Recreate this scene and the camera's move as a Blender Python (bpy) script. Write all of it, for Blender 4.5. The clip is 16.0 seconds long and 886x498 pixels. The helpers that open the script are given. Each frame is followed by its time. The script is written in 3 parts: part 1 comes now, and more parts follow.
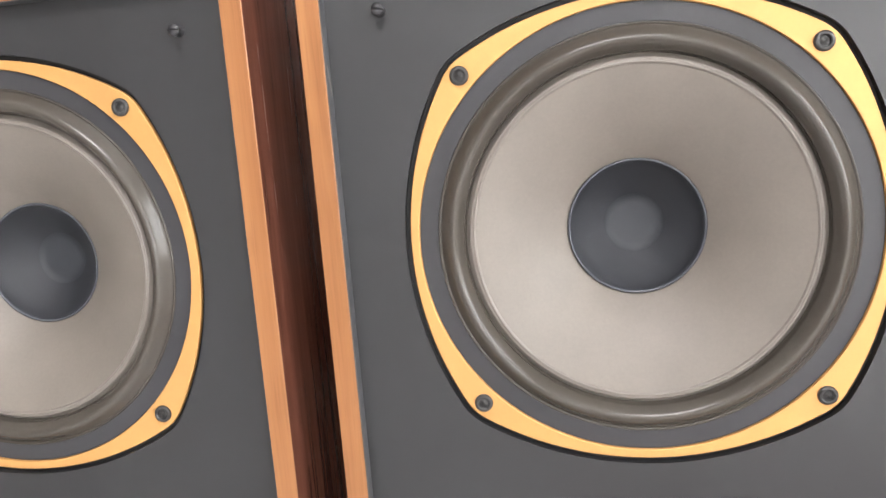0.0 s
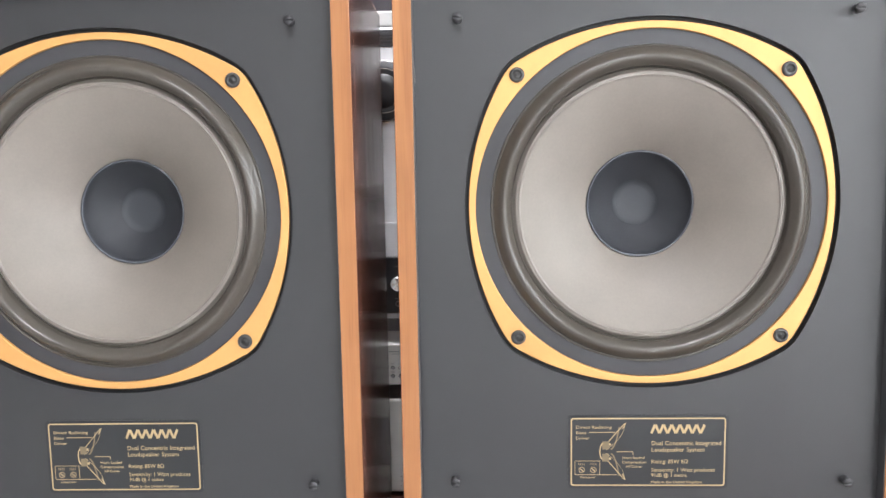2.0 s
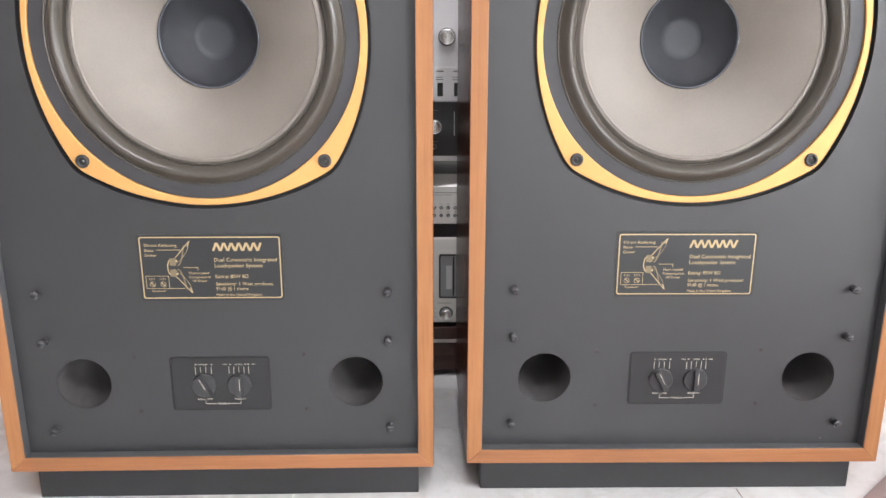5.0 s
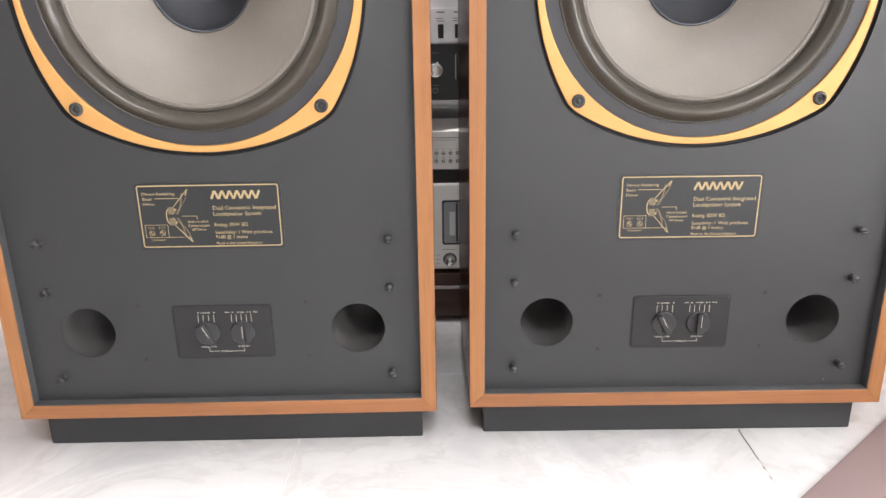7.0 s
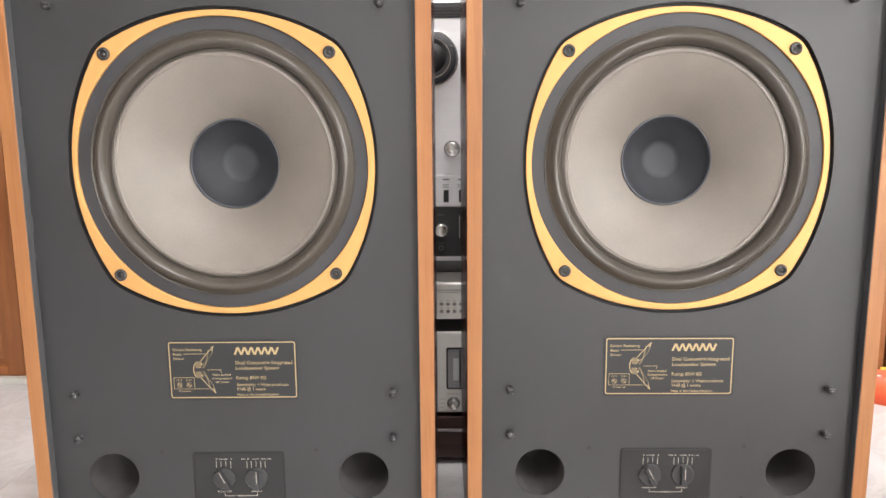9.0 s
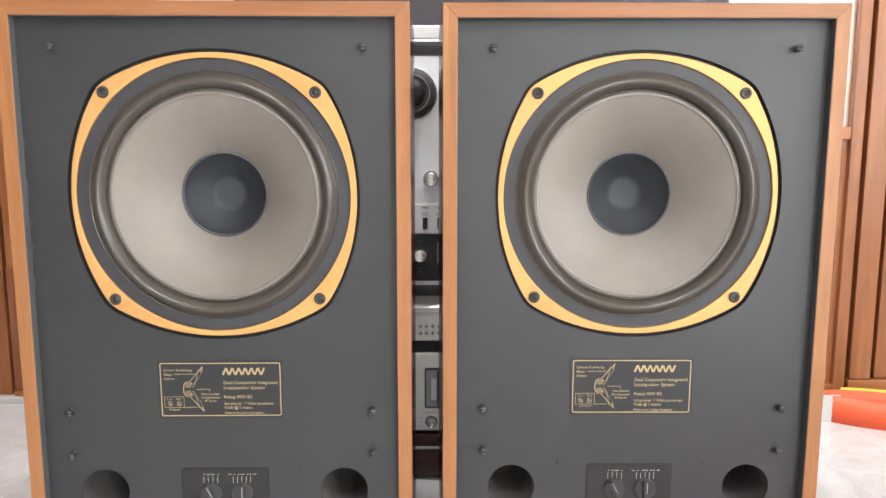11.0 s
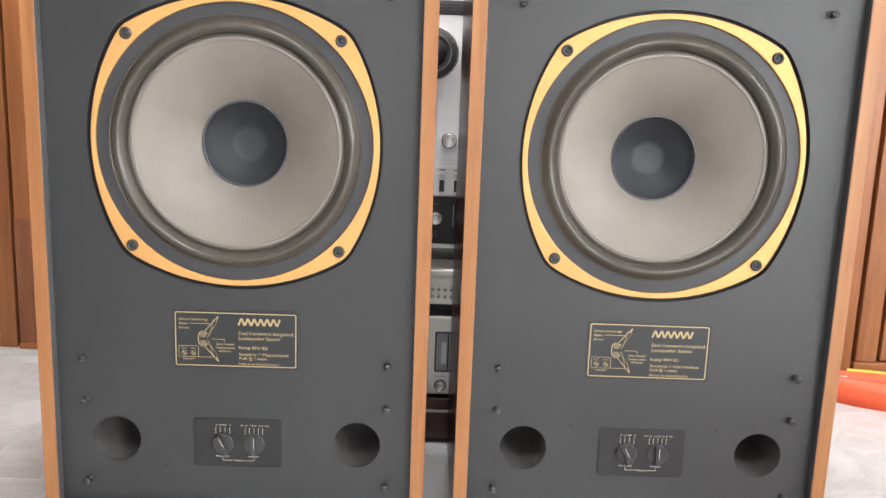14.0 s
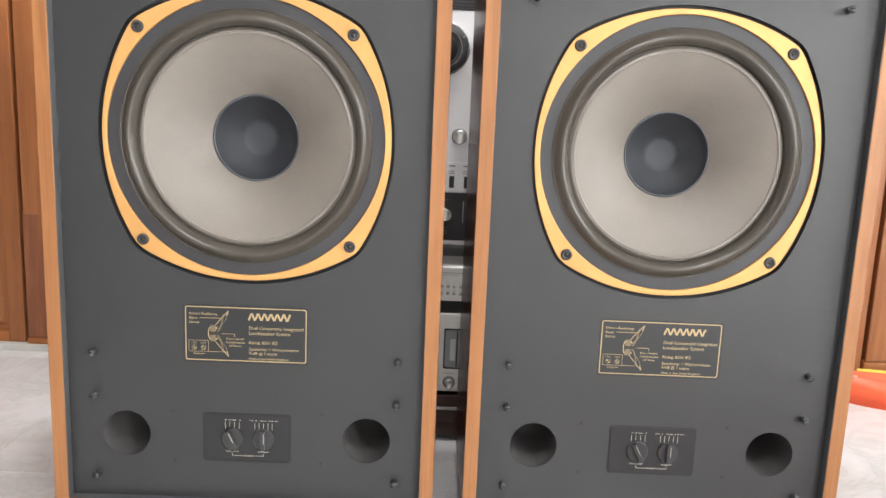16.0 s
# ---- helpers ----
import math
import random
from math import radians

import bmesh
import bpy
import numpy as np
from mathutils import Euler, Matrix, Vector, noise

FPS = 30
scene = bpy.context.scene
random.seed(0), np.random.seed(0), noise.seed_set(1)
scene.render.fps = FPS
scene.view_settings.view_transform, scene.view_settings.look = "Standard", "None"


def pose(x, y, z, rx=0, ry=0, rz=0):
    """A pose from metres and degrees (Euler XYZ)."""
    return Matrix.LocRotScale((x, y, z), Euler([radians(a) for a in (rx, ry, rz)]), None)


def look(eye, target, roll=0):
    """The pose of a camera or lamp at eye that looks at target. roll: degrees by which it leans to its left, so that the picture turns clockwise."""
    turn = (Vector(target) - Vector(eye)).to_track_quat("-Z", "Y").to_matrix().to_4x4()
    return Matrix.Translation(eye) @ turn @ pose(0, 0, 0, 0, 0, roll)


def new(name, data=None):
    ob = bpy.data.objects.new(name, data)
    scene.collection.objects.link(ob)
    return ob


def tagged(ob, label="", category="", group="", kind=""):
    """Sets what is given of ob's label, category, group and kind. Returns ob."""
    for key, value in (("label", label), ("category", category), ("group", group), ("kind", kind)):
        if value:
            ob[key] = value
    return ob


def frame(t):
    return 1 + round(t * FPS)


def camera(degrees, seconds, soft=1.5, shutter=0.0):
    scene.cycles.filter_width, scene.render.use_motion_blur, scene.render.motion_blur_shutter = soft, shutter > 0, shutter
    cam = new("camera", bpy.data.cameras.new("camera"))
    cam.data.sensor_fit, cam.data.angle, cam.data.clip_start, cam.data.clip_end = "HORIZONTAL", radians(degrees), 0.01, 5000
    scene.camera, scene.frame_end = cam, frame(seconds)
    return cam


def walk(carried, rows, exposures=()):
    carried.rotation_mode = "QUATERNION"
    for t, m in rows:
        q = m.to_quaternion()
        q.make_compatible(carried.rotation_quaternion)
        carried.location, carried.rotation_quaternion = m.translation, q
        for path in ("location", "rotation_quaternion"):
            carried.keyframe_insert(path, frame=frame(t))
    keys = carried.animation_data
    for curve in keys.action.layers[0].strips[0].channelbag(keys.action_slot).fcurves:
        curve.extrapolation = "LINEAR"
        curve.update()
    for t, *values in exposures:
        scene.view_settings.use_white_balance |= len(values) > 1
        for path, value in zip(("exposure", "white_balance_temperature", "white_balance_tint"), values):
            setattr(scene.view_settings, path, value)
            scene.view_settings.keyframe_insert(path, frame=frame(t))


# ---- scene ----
cam = camera(60.04, 16.0)
ROWS = [
    (0.0, -0.0541, -0.6411, 0.6837, 81.71, 4.66, 9.26),
    (0.5, -0.0449, -0.6722, 0.6950, 81.60, 4.36, 7.10),
    (1.0, -0.0817, -0.7015, 0.6755, 81.62, 3.56, 5.84),
    (1.5, -0.1099, -0.7370, 0.6597, 82.59, 2.49, 4.58),
    (2.0, -0.1871, -0.8263, 0.6433, 83.49, 1.00, 2.34),
    (2.5, -0.2297, -0.9108, 0.6593, 82.63, -0.14, 0.55),
    (3.0, -0.2653, -0.9526, 0.6442, 82.18, -0.70, -1.05),
    (3.5, -0.2967, -0.9360, 0.6251, 80.50, -1.00, -1.52),
    (4.0, -0.3190, -0.9244, 0.5960, 79.21, -0.90, -0.88),
    (4.5, -0.3170, -0.9198, 0.5916, 76.99, -0.63, -0.75),
    (5.0, -0.3133, -0.9134, 0.5816, 75.19, -0.12, -0.70),
    (5.2, -0.3135, -0.9124, 0.5807, 74.64, 0.02, -0.73),
    (7.3, -0.3012, -0.9056, 0.5761, 71.21, 0.76, -0.16),
    (7.5, -0.3014, -0.9072, 0.5763, 71.69, 0.76, -0.06),
    (8.0, -0.2833, -0.9409, 0.5993, 74.66, 1.03, 1.20),
    (8.5, -0.2838, -0.9762, 0.6244, 77.35, 0.90, 1.42),
    (9.0, -0.2839, -0.9926, 0.6502, 80.32, 0.44, 0.95),
    (9.2, -0.2835, -0.9930, 0.6502, 80.85, 0.37, 0.76),
    (11.3, -0.2721, -1.0654, 0.6745, 81.72, -0.09, -0.63),
    (11.5, -0.2709, -1.0667, 0.6744, 81.63, -0.10, -0.86),
    (12.0, -0.2713, -1.0665, 0.6670, 81.42, -0.22, -0.72),
    (12.5, -0.2756, -1.0656, 0.6663, 81.06, -0.51, -0.42),
    (13.0, -0.2797, -1.0657, 0.6630, 80.63, -0.82, 0.00),
    (13.5, -0.2900, -1.0605, 0.6624, 80.24, -1.34, 0.19),
    (14.0, -0.3049, -1.0530, 0.6399, 80.20, -2.08, -0.03),
    (14.5, -0.3130, -1.0461, 0.6362, 79.73, -2.72, -0.77),
    (15.0, -0.3132, -1.0457, 0.6312, 79.73, -2.71, -0.27),
    (15.5, -0.3137, -1.0480, 0.6356, 79.75, -2.49, 0.12),
    (16.0, -0.3140, -1.0488, 0.6340, 80.11, -2.32, 0.36),
]
walk(cam, [(t, pose(x, y, z, rx, ry, rz)) for t, x, y, z, rx, ry, rz in ROWS],
     [(0.0, 0.0, 6500, 11), (2.5, 0.03, 6150, 9), (5.0, 0.05, 6350, 11), (7.5, -0.10, 6550, 11), (9.0, 0.0, 6700, 11), (12.0, -0.09, 6350, 8), (16.0, -0.07, 6500, 8.5)])

# ---- world, lights, exposure ----
world = bpy.data.worlds.new("daylight")
scene.world = world
world.use_nodes = True
wn = world.node_tree
sky = wn.nodes.new("ShaderNodeTexSky")
sky.sky_type, sky.sun_disc = "NISHITA", False
sky.sun_elevation, sky.sun_rotation = radians(38), radians(70)
wn.links.new(sky.outputs["Color"], wn.nodes["Background"].inputs["Color"])
wn.nodes["Background"].inputs["Strength"].default_value = 0.12


def area(name, m, sx, sy, watts, colour=(1, 1, 1)):
    lamp = bpy.data.lights.new(name, "AREA")
    lamp.shape, lamp.size, lamp.size_y, lamp.energy, lamp.color = "RECTANGLE", sx, sy, watts, colour
    ob = new(name, lamp)
    ob.matrix_world = m
    return ob


# room: x -2.6 to 2.0, y -5.2 to 0.85, height 2.6
X0, X1, Y0, Y1, HIGH = -2.6, 2.0, -5.2, 0.85, 2.6
WIN_NEAR = (-1.68, -0.42, 0.45, 2.05)       # windows in the wall x = X1: y from, y to, z from, z to
# the far opening is added, to give the right baffle its sheen
FILL_WIN_FAR = (-4.6, -2.8, 0.03, 2.05)
FILL_WIN_BACK = (0.5, 1.8, 0.03, 2.05)          # added, unseen window in the wall y = Y0: x from, x to, z from, z to
area("window_daylight", look((X1 + 0.10, -1.05, 1.25), (0, -1.05, 1.25)), 1.15, 1.5, 50, (0.985, 0.98, 0.97))
# added fill: far lamp for baffle sheen, back lamp from the front
area("window_daylight_far", look((X1 + 0.10, -3.7, 1.04), (0, -3.7, 1.04)), 1.7, 1.9, 140, (0.985, 0.98, 0.97))
area("window_daylight_back", look((1.15, Y0 - 0.10, 1.04), (1.15, 0, 1.04)), 1.2, 1.9, 24, (0.985, 0.98, 0.97))
# added fill from overhead: front lamp for the cones, rear one for the rack
area("ceiling_panel_glow", look((-0.07, -1.7, HIGH - 0.075), (-0.07, -1.7, 0)), 1.0, 0.5, 46, (1.0, 0.965, 0.985))
area("ceiling_panel_glow_rear", look((-0.29, 0.08, HIGH - 0.075), (-0.29, 0.08, 0)), 0.6, 0.3, 50, (1.0, 0.985, 0.985))


# ---- materials ----
def material(name, rough=0.5, metal=0.0):
    mat = bpy.data.materials.new(name)
    mat.use_nodes = True
    nt = mat.node_tree
    b = nt.nodes["Principled BSDF"]
    b.inputs["Roughness"].default_value, b.inputs["Metallic"].default_value = rough, metal
    return mat, nt, b


def coords(nt, scale, source="Object"):
    c, m = nt.nodes.new("ShaderNodeTexCoord"), nt.nodes.new("ShaderNodeMapping")
    m.inputs["Scale"].default_value = scale
    nt.links.new(c.outputs[source], m.inputs["Vector"])
    return m.outputs["Vector"]


def noise_of(nt, vec, scale, detail=4.0, rough=0.55, distort=0.0):
    n = nt.nodes.new("ShaderNodeTexNoise")
    n.inputs["Scale"].default_value, n.inputs["Detail"].default_value = scale, detail
    n.inputs["Roughness"].default_value, n.inputs["Distortion"].default_value = rough, distort
    nt.links.new(vec, n.inputs["Vector"])
    return n.outputs["Fac"]


def ramp(nt, fac, *stops):
    r = nt.nodes.new("ShaderNodeValToRGB")
    while len(r.color_ramp.elements) < len(stops):
        r.color_ramp.elements.new(0.5)
    for e, (p, c) in zip(r.color_ramp.elements, stops):
        e.position, e.color = p, (*c, 1)
    nt.links.new(fac, r.inputs["Fac"])
    return r.outputs["Color"]


def mixed(nt, fac, a, b, how="MIX"):
    m = nt.nodes.new("ShaderNodeMix")
    m.data_type, m.blend_type = "RGBA", how
    for socket, value in ((m.inputs["Factor"], fac), (m.inputs["A"], a), (m.inputs["B"], b)):
        if isinstance(value, bpy.types.NodeSocket):
            nt.links.new(value, socket)
        else:
            socket.default_value = value
    return m.outputs["Result"]


def bump(nt, b, fac, strength, distance=0.001):
    n = nt.nodes.new("ShaderNodeBump")
    n.inputs["Strength"].default_value, n.inputs["Distance"].default_value = strength, distance
    nt.links.new(fac, n.inputs["Height"])
    nt.links.new(n.outputs["Normal"], b.inputs["Normal"])


def spread(nt, b, fac, low, high):
    r = nt.nodes.new("ShaderNodeMapRange")
    r.inputs["To Min"].default_value, r.inputs["To Max"].default_value = low, high
    nt.links.new(fac, r.inputs["Value"])
    nt.links.new(r.outputs["Result"], b.inputs["Roughness"])


def plain(name, colour, rough=0.5, metal=0.0, vary=0.12, grain=180.0, relief=0.05):
    """Colour with a fine grain and a slow, faint unevenness."""
    mat, nt, b = material(name, rough, metal)
    v = coords(nt, (1, 1, 1))
    fine, slow = noise_of(nt, v, grain, 3), noise_of(nt, v, 6.0, 3)
    dark, light = tuple(c * (1 - vary) for c in colour), tuple(min(1, c * (1 + vary)) for c in colour)
    one = ramp(nt, slow, (0.3, dark), (0.7, light))
    two = ramp(nt, fine, (0.3, (1 - vary * 0.6,) * 3), (0.7, (1, 1, 1)))
    nt.links.new(mixed(nt, 1.0, one, two, "MULTIPLY"), b.inputs["Base Color"])
    spread(nt, b, slow, max(0.02, rough - 0.05), min(1, rough + 0.05))
    if relief:
        bump(nt, b, fine, relief, 0.0005)
    return mat


def wood(name, dark, mid, light, axis, rough=0.42, tight=1.0, gloss=0.5):
    """Straight-grained veneer, grain along the axis 0, 1 or 2."""
    mat, nt, b = material(name, rough)
    scale = [70 * tight, 70 * tight, 70 * tight]
    scale[axis] = 2.2
    v = coords(nt, scale)
    lines = noise_of(nt, v, 1.0, 6, 0.65, 0.4)
    wide = [9.0, 9.0, 9.0]
    wide[axis] = 0.8
    slow = noise_of(nt, coords(nt, wide), 1.0, 3, 0.5, 0.6)
    pore = [420.0, 420.0, 420.0]
    pore[axis] = 14.0
    pores = noise_of(nt, coords(nt, pore), 1.0, 2)
    c = ramp(nt, lines, (0.25, dark), (0.5, mid), (0.75, light))
    c = mixed(nt, 0.75, c, ramp(nt, slow, (0.3, (0.80, 0.76, 0.72)), (0.7, (1.0, 1.0, 1.0))), "MULTIPLY")
    c = mixed(nt, 0.4, c, ramp(nt, pores, (0.30, (0.68, 0.62, 0.55)), (0.48, (1, 1, 1))), "MULTIPLY")
    nt.links.new(c, b.inputs["Base Color"])
    spread(nt, b, lines, rough - 0.06, rough + 0.08)
    b.inputs["Specular IOR Level"].default_value = gloss
    bump(nt, b, pores, 0.08, 0.0004)
    return mat


def brushed(name, colour, rough=0.34, along=0, metal=0.55):
    mat, nt, b = material(name, rough, metal)
    scale = [900.0, 900.0, 900.0]
    scale[along] = 6.0
    n = noise_of(nt, coords(nt, scale), 1.0, 3)
    nt.links.new(ramp(nt, n, (0.3, tuple(c * 0.95 for c in colour)), (0.7, colour)), b.inputs["Base Color"])
    spread(nt, b, n, rough - 0.06, rough + 0.1)
    return mat


def baffle_paint():
    mat, nt, b = material("charcoal_baffle_paint", 0.42)
    v = coords(nt, (1, 1, 1))
    fine, slow, marks = noise_of(nt, v, 420, 3), noise_of(nt, v, 5, 4), noise_of(nt, v, 38, 5, 0.7)
    c = ramp(nt, slow, (0.3, (0.0132, 0.0138, 0.0152)), (0.7, (0.0158, 0.0165, 0.0182)))
    c = mixed(nt, 0.5, c, ramp(nt, marks, (0.28, (0.8, 0.8, 0.8)), (0.4, (1, 1, 1)), (0.74, (1, 1, 1)), (0.8, (1.25, 1.25, 1.22))), "MULTIPLY")
    nt.links.new(c, b.inputs["Base Color"])
    spread(nt, b, slow, 0.49, 0.56)
    b.inputs["Specular IOR Level"].default_value = 0.78
    bump(nt, b, fine, 0.10, 0.0004)
    return mat


def paper_cone():
    mat, nt, b = material("grey_paper_cone", 0.36)
    v = coords(nt, (1, 1, 1))
    fibre, slow = noise_of(nt, v, 300, 4, 0.7), noise_of(nt, v, 14, 3)
    c = ramp(nt, slow, (0.3, (0.168, 0.148, 0.127)), (0.7, (0.194, 0.171, 0.147)))
    c = mixed(nt, 0.5, c, ramp(nt, fibre, (0.3, (0.86, 0.86, 0.86)), (0.7, (1.05, 1.05, 1.05))), "MULTIPLY")
    nt.links.new(c, b.inputs["Base Color"])
    spread(nt, b, fibre, 0.46, 0.56)
    bump(nt, b, fibre, 0.12, 0.0004)
    return mat


def marble():
    mat, nt, b = material("polished_white_marble_tile", 0.14)
    info = nt.nodes.new("ShaderNodeObjectInfo")
    add = nt.nodes.new("ShaderNodeVectorMath")
    tc = nt.nodes.new("ShaderNodeTexCoord")
    mul = nt.nodes.new("ShaderNodeMath")
    mul.operation, mul.inputs[1].default_value = "MULTIPLY", 7.0
    nt.links.new(info.outputs["Random"], mul.inputs[0])
    nt.links.new(tc.outputs["Object"], add.inputs[0])
    nt.links.new(mul.outputs[0], add.inputs[1])
    v = add.outputs["Vector"]
    cloud, vein, fine = noise_of(nt, v, 4.5, 6, 0.6, 1.2), noise_of(nt, v, 4.5, 7, 0.62, 1.4), noise_of(nt, v, 60, 4)
    c = ramp(nt, cloud, (0.28, (0.46, 0.457, 0.458)), (0.5, (0.565, 0.562, 0.563)), (0.72, (0.63, 0.627, 0.628)))
    c = mixed(nt, 0.8, c, ramp(nt, vein, (0.46, (1, 1, 1)), (0.5, (0.90, 0.89, 0.875)), (0.54, (1, 1, 1))), "MULTIPLY")
    c = mixed(nt, 0.4, c, ramp(nt, fine, (0.3, (0.93, 0.93, 0.93)), (0.7, (1, 1, 1))), "MULTIPLY")
    nt.links.new(c, b.inputs["Base Color"])
    spread(nt, b, cloud, 0.12, 0.24)
    bump(nt, b, fine, 0.03, 0.0006)
    return mat


def glow(name, colour, strength):
    mat, nt, b = material(name)
    b.inputs["Base Color"].default_value = (*colour, 1)
    b.inputs["Emission Color"].default_value = (*colour, 1)
    b.inputs["Emission Strength"].default_value = strength
    return mat


TEAK_V = wood("teak_veneer_upright", (0.225, 0.088, 0.030), (0.312, 0.132, 0.047), (0.378, 0.170, 0.065), 2)
TEAK_H = wood("teak_veneer_level", (0.205, 0.078, 0.028), (0.285, 0.115, 0.044), (0.345, 0.149, 0.061), 0)
# teak with the shade between the cabinets put into its colour
TEAK_SHADED = wood("gap_shaded_teak", (0.075, 0.027, 0.018), (0.11, 0.041, 0.027), (0.145, 0.056, 0.036), 2, 0.24, 1.0, 0.2)
DOOR_V = wood("door_wood_upright", (0.20, 0.069, 0.022), (0.29, 0.104, 0.034), (0.36, 0.139, 0.047), 2, 0.36, 0.5)
DOOR_H = wood("door_wood_level", (0.24, 0.076, 0.021), (0.34, 0.117, 0.035), (0.41, 0.152, 0.049), 0, 0.36, 0.5)
KICK = wood("brown_kick_board_wood", (0.15, 0.050, 0.022), (0.22, 0.076, 0.032), (0.33, 0.125, 0.050), 2, 0.40, 0.35)
STAND_WOOD = wood("dark_mahogany", (0.030, 0.012, 0.010), (0.050, 0.020, 0.016), (0.075, 0.032, 0.024), 0, 0.18)
BAFFLE = baffle_paint()
BLACK = plain("black_gasket", (0.012, 0.012, 0.013), 0.6)
FRAME_GREY = plain("dark_grey_frame_paint", (0.037, 0.037, 0.041), 0.5)
GOLD = plain("gold_anodised_metal", (0.59, 0.315, 0.106), 0.48, 0.30, 0.05, 260, 0.03)
RUBBER = plain("brown_grey_surround_rubber", (0.066, 0.058, 0.049), 0.21, 0.0, 0.10, 240, 0.02)
CONE = paper_cone()
BEAD = plain("doped_cone_edge", (0.19, 0.168, 0.148), 0.30, 0.0, 0.08, 300, 0.03)
CAP = plain("dark_dust_cap_cloth", (0.022, 0.024, 0.029), 0.62, 0.0, 0.10, 700, 0.2)
CAP_MID = plain("horn_throat_cloth", (0.028, 0.031, 0.037), 0.55, 0.0, 0.10, 700, 0.2)
RIM = plain("cap_rim_lacquer", (0.065, 0.070, 0.082), 0.16, 0, 0.1, 180, 0.0)
STEEL_DARK = plain("blackened_steel", (0.045, 0.044, 0.044), 0.42, 0.2)
PEG = plain("grey_painted_peg", (0.042, 0.042, 0.045), 0.34, 0.3)
LABEL_BLACK = plain("black_foil_label", (0.016, 0.018, 0.020), 0.40)
PRINT_GOLD = plain("gold_print", (0.45, 0.335, 0.175), 0.45, 0.2, 0.05, 400, 0)
PRINT_DIM = plain("faded_gold_print", (0.20, 0.155, 0.09), 0.5, 0.2, 0.15, 400, 0)
PRINT_WHITE = plain("cream_print", (0.50, 0.465, 0.40), 0.5, 0.0, 0.05, 400, 0)
PANEL_BLACK = plain("black_control_panel", (0.011, 0.011, 0.012), 0.50, 0.0, 0.1, 500, 0.12)
KNOB_BLACK = plain("black_plastic_knob", (0.034, 0.034, 0.036), 0.33)
LIP = plain("charcoal_lip_paint", (0.060, 0.062, 0.066), 0.55)
PLINTH = plain("charcoal_plinth_paint", (0.020, 0.0205, 0.022), 0.5)
CARD = plain("dark_card_tube", (0.065, 0.061, 0.061), 0.7, 0, 0.2)
RUST = plain("rusted_pin_hole", (0.034, 0.027, 0.025), 0.7)
for glossy in (LABEL_BLACK, PANEL_BLACK, PLINTH):
    glossy.node_tree.nodes["Principled BSDF"].inputs["Specular IOR Level"].default_value = 0.55
MARBLE = marble()
GROUT = plain("pale_grout", (0.72, 0.70, 0.66), 0.8)
JOINT_DIRT = plain("brown_joint_dirt", (0.16, 0.085, 0.05), 0.8, 0, 0.3)
PAINT = plain("white_wall_paint", (0.55, 0.54, 0.52), 0.7, 0, 0.03, 90, 0.1)
CEIL = plain("white_ceiling_paint", (0.80, 0.80, 0.79), 0.8, 0, 0.03, 90, 0.1)
# dark colour chosen for an unseen wall, to dim what the left baffle reflects
WALL_DIMMER = plain("brown_dimming_wall", (0.13, 0.105, 0.095), 0.7, 0, 0.04, 90, 0.1)
SKIRT = plain("grey_stone_skirting", (0.50, 0.49, 0.46), 0.35, 0, 0.08, 60)
MAT_BROWN = plain("mauve_brown_mat", (0.20, 0.145, 0.14), 0.75, 0, 0.06, 500, 0.3)
SILVER = brushed("brushed_aluminium", (0.93, 0.93, 0.955), 0.30, 0, 0.28)
CHAMPAGNE = brushed("champagne_aluminium", (0.84, 0.825, 0.79), 0.32, 0, 0.32)
SATIN = brushed("satin_grey_aluminium", (0.46, 0.46, 0.46), 0.42)
CHROME = plain("turned_metal_knob", (0.72, 0.71, 0.69), 0.26, 0.85, 0.04, 600, 0)
GEAR_BLACK = plain("black_gear_panel", (0.014, 0.014, 0.016), 0.35)
EDGE_GLINT = plain("pale_edge_glint", (0.46, 0.40, 0.39), 0.35)
PALE_CARD = plain("pale_card_strip", (0.62, 0.63, 0.63), 0.5)
GEAR_GREY = plain("grey_gear_casing", (0.12, 0.12, 0.125), 0.5)
TV_BLACK = plain("dark_tv_screen", (0.036, 0.031, 0.037), 0.25, 0, 0.03)
ORANGE = plain("orange_red_plastic", (0.80, 0.105, 0.035), 0.48, 0, 0.05, 90)
YELLOW = plain("yellow_plastic", (0.72, 0.50, 0.05), 0.45, 0, 0.05)
ZINC = plain("grey_zinc_plate", (0.50, 0.50, 0.49), 0.4, 0.5, 0.08, 120)
OUTSIDE = glow("bright_outdoor_haze", (1.0, 1.0, 1.0), 0.9)
FILL_GLOW = glow("fill_diffuser_glow", (1.0, 0.98, 0.95), 3.0)


def glass(name, rough):
    mat, nt, b = material(name, rough)
    b.inputs["Base Color"].default_value = (0.95, 0.97, 0.97, 1)
    b.inputs["Transmission Weight"].default_value = 1.0
    b.inputs["IOR"].default_value = 1.45
    return mat


FROSTED, CLEAR = glass("frosted_glass", 0.35), glass("window_glass", 0.02)
GREY_PRINT = plain("grey_panel_print", (0.33, 0.32, 0.31), 0.5)
WINDOW_DARK = plain("smoked_display_window", (0.32, 0.33, 0.34), 0.22, 0, 0.1)


# ---- mesh helpers ----
def link(name, me, mat, parent=None, label="", smooth=False, kind=""):
    me.materials.clear()
    me.materials.append(mat)
    ob = new(name, me)
    if parent:
        ob.parent = parent
    if smooth:
        for p in me.polygons:
            p.use_smooth = True
    return tagged(ob, label, kind=kind)


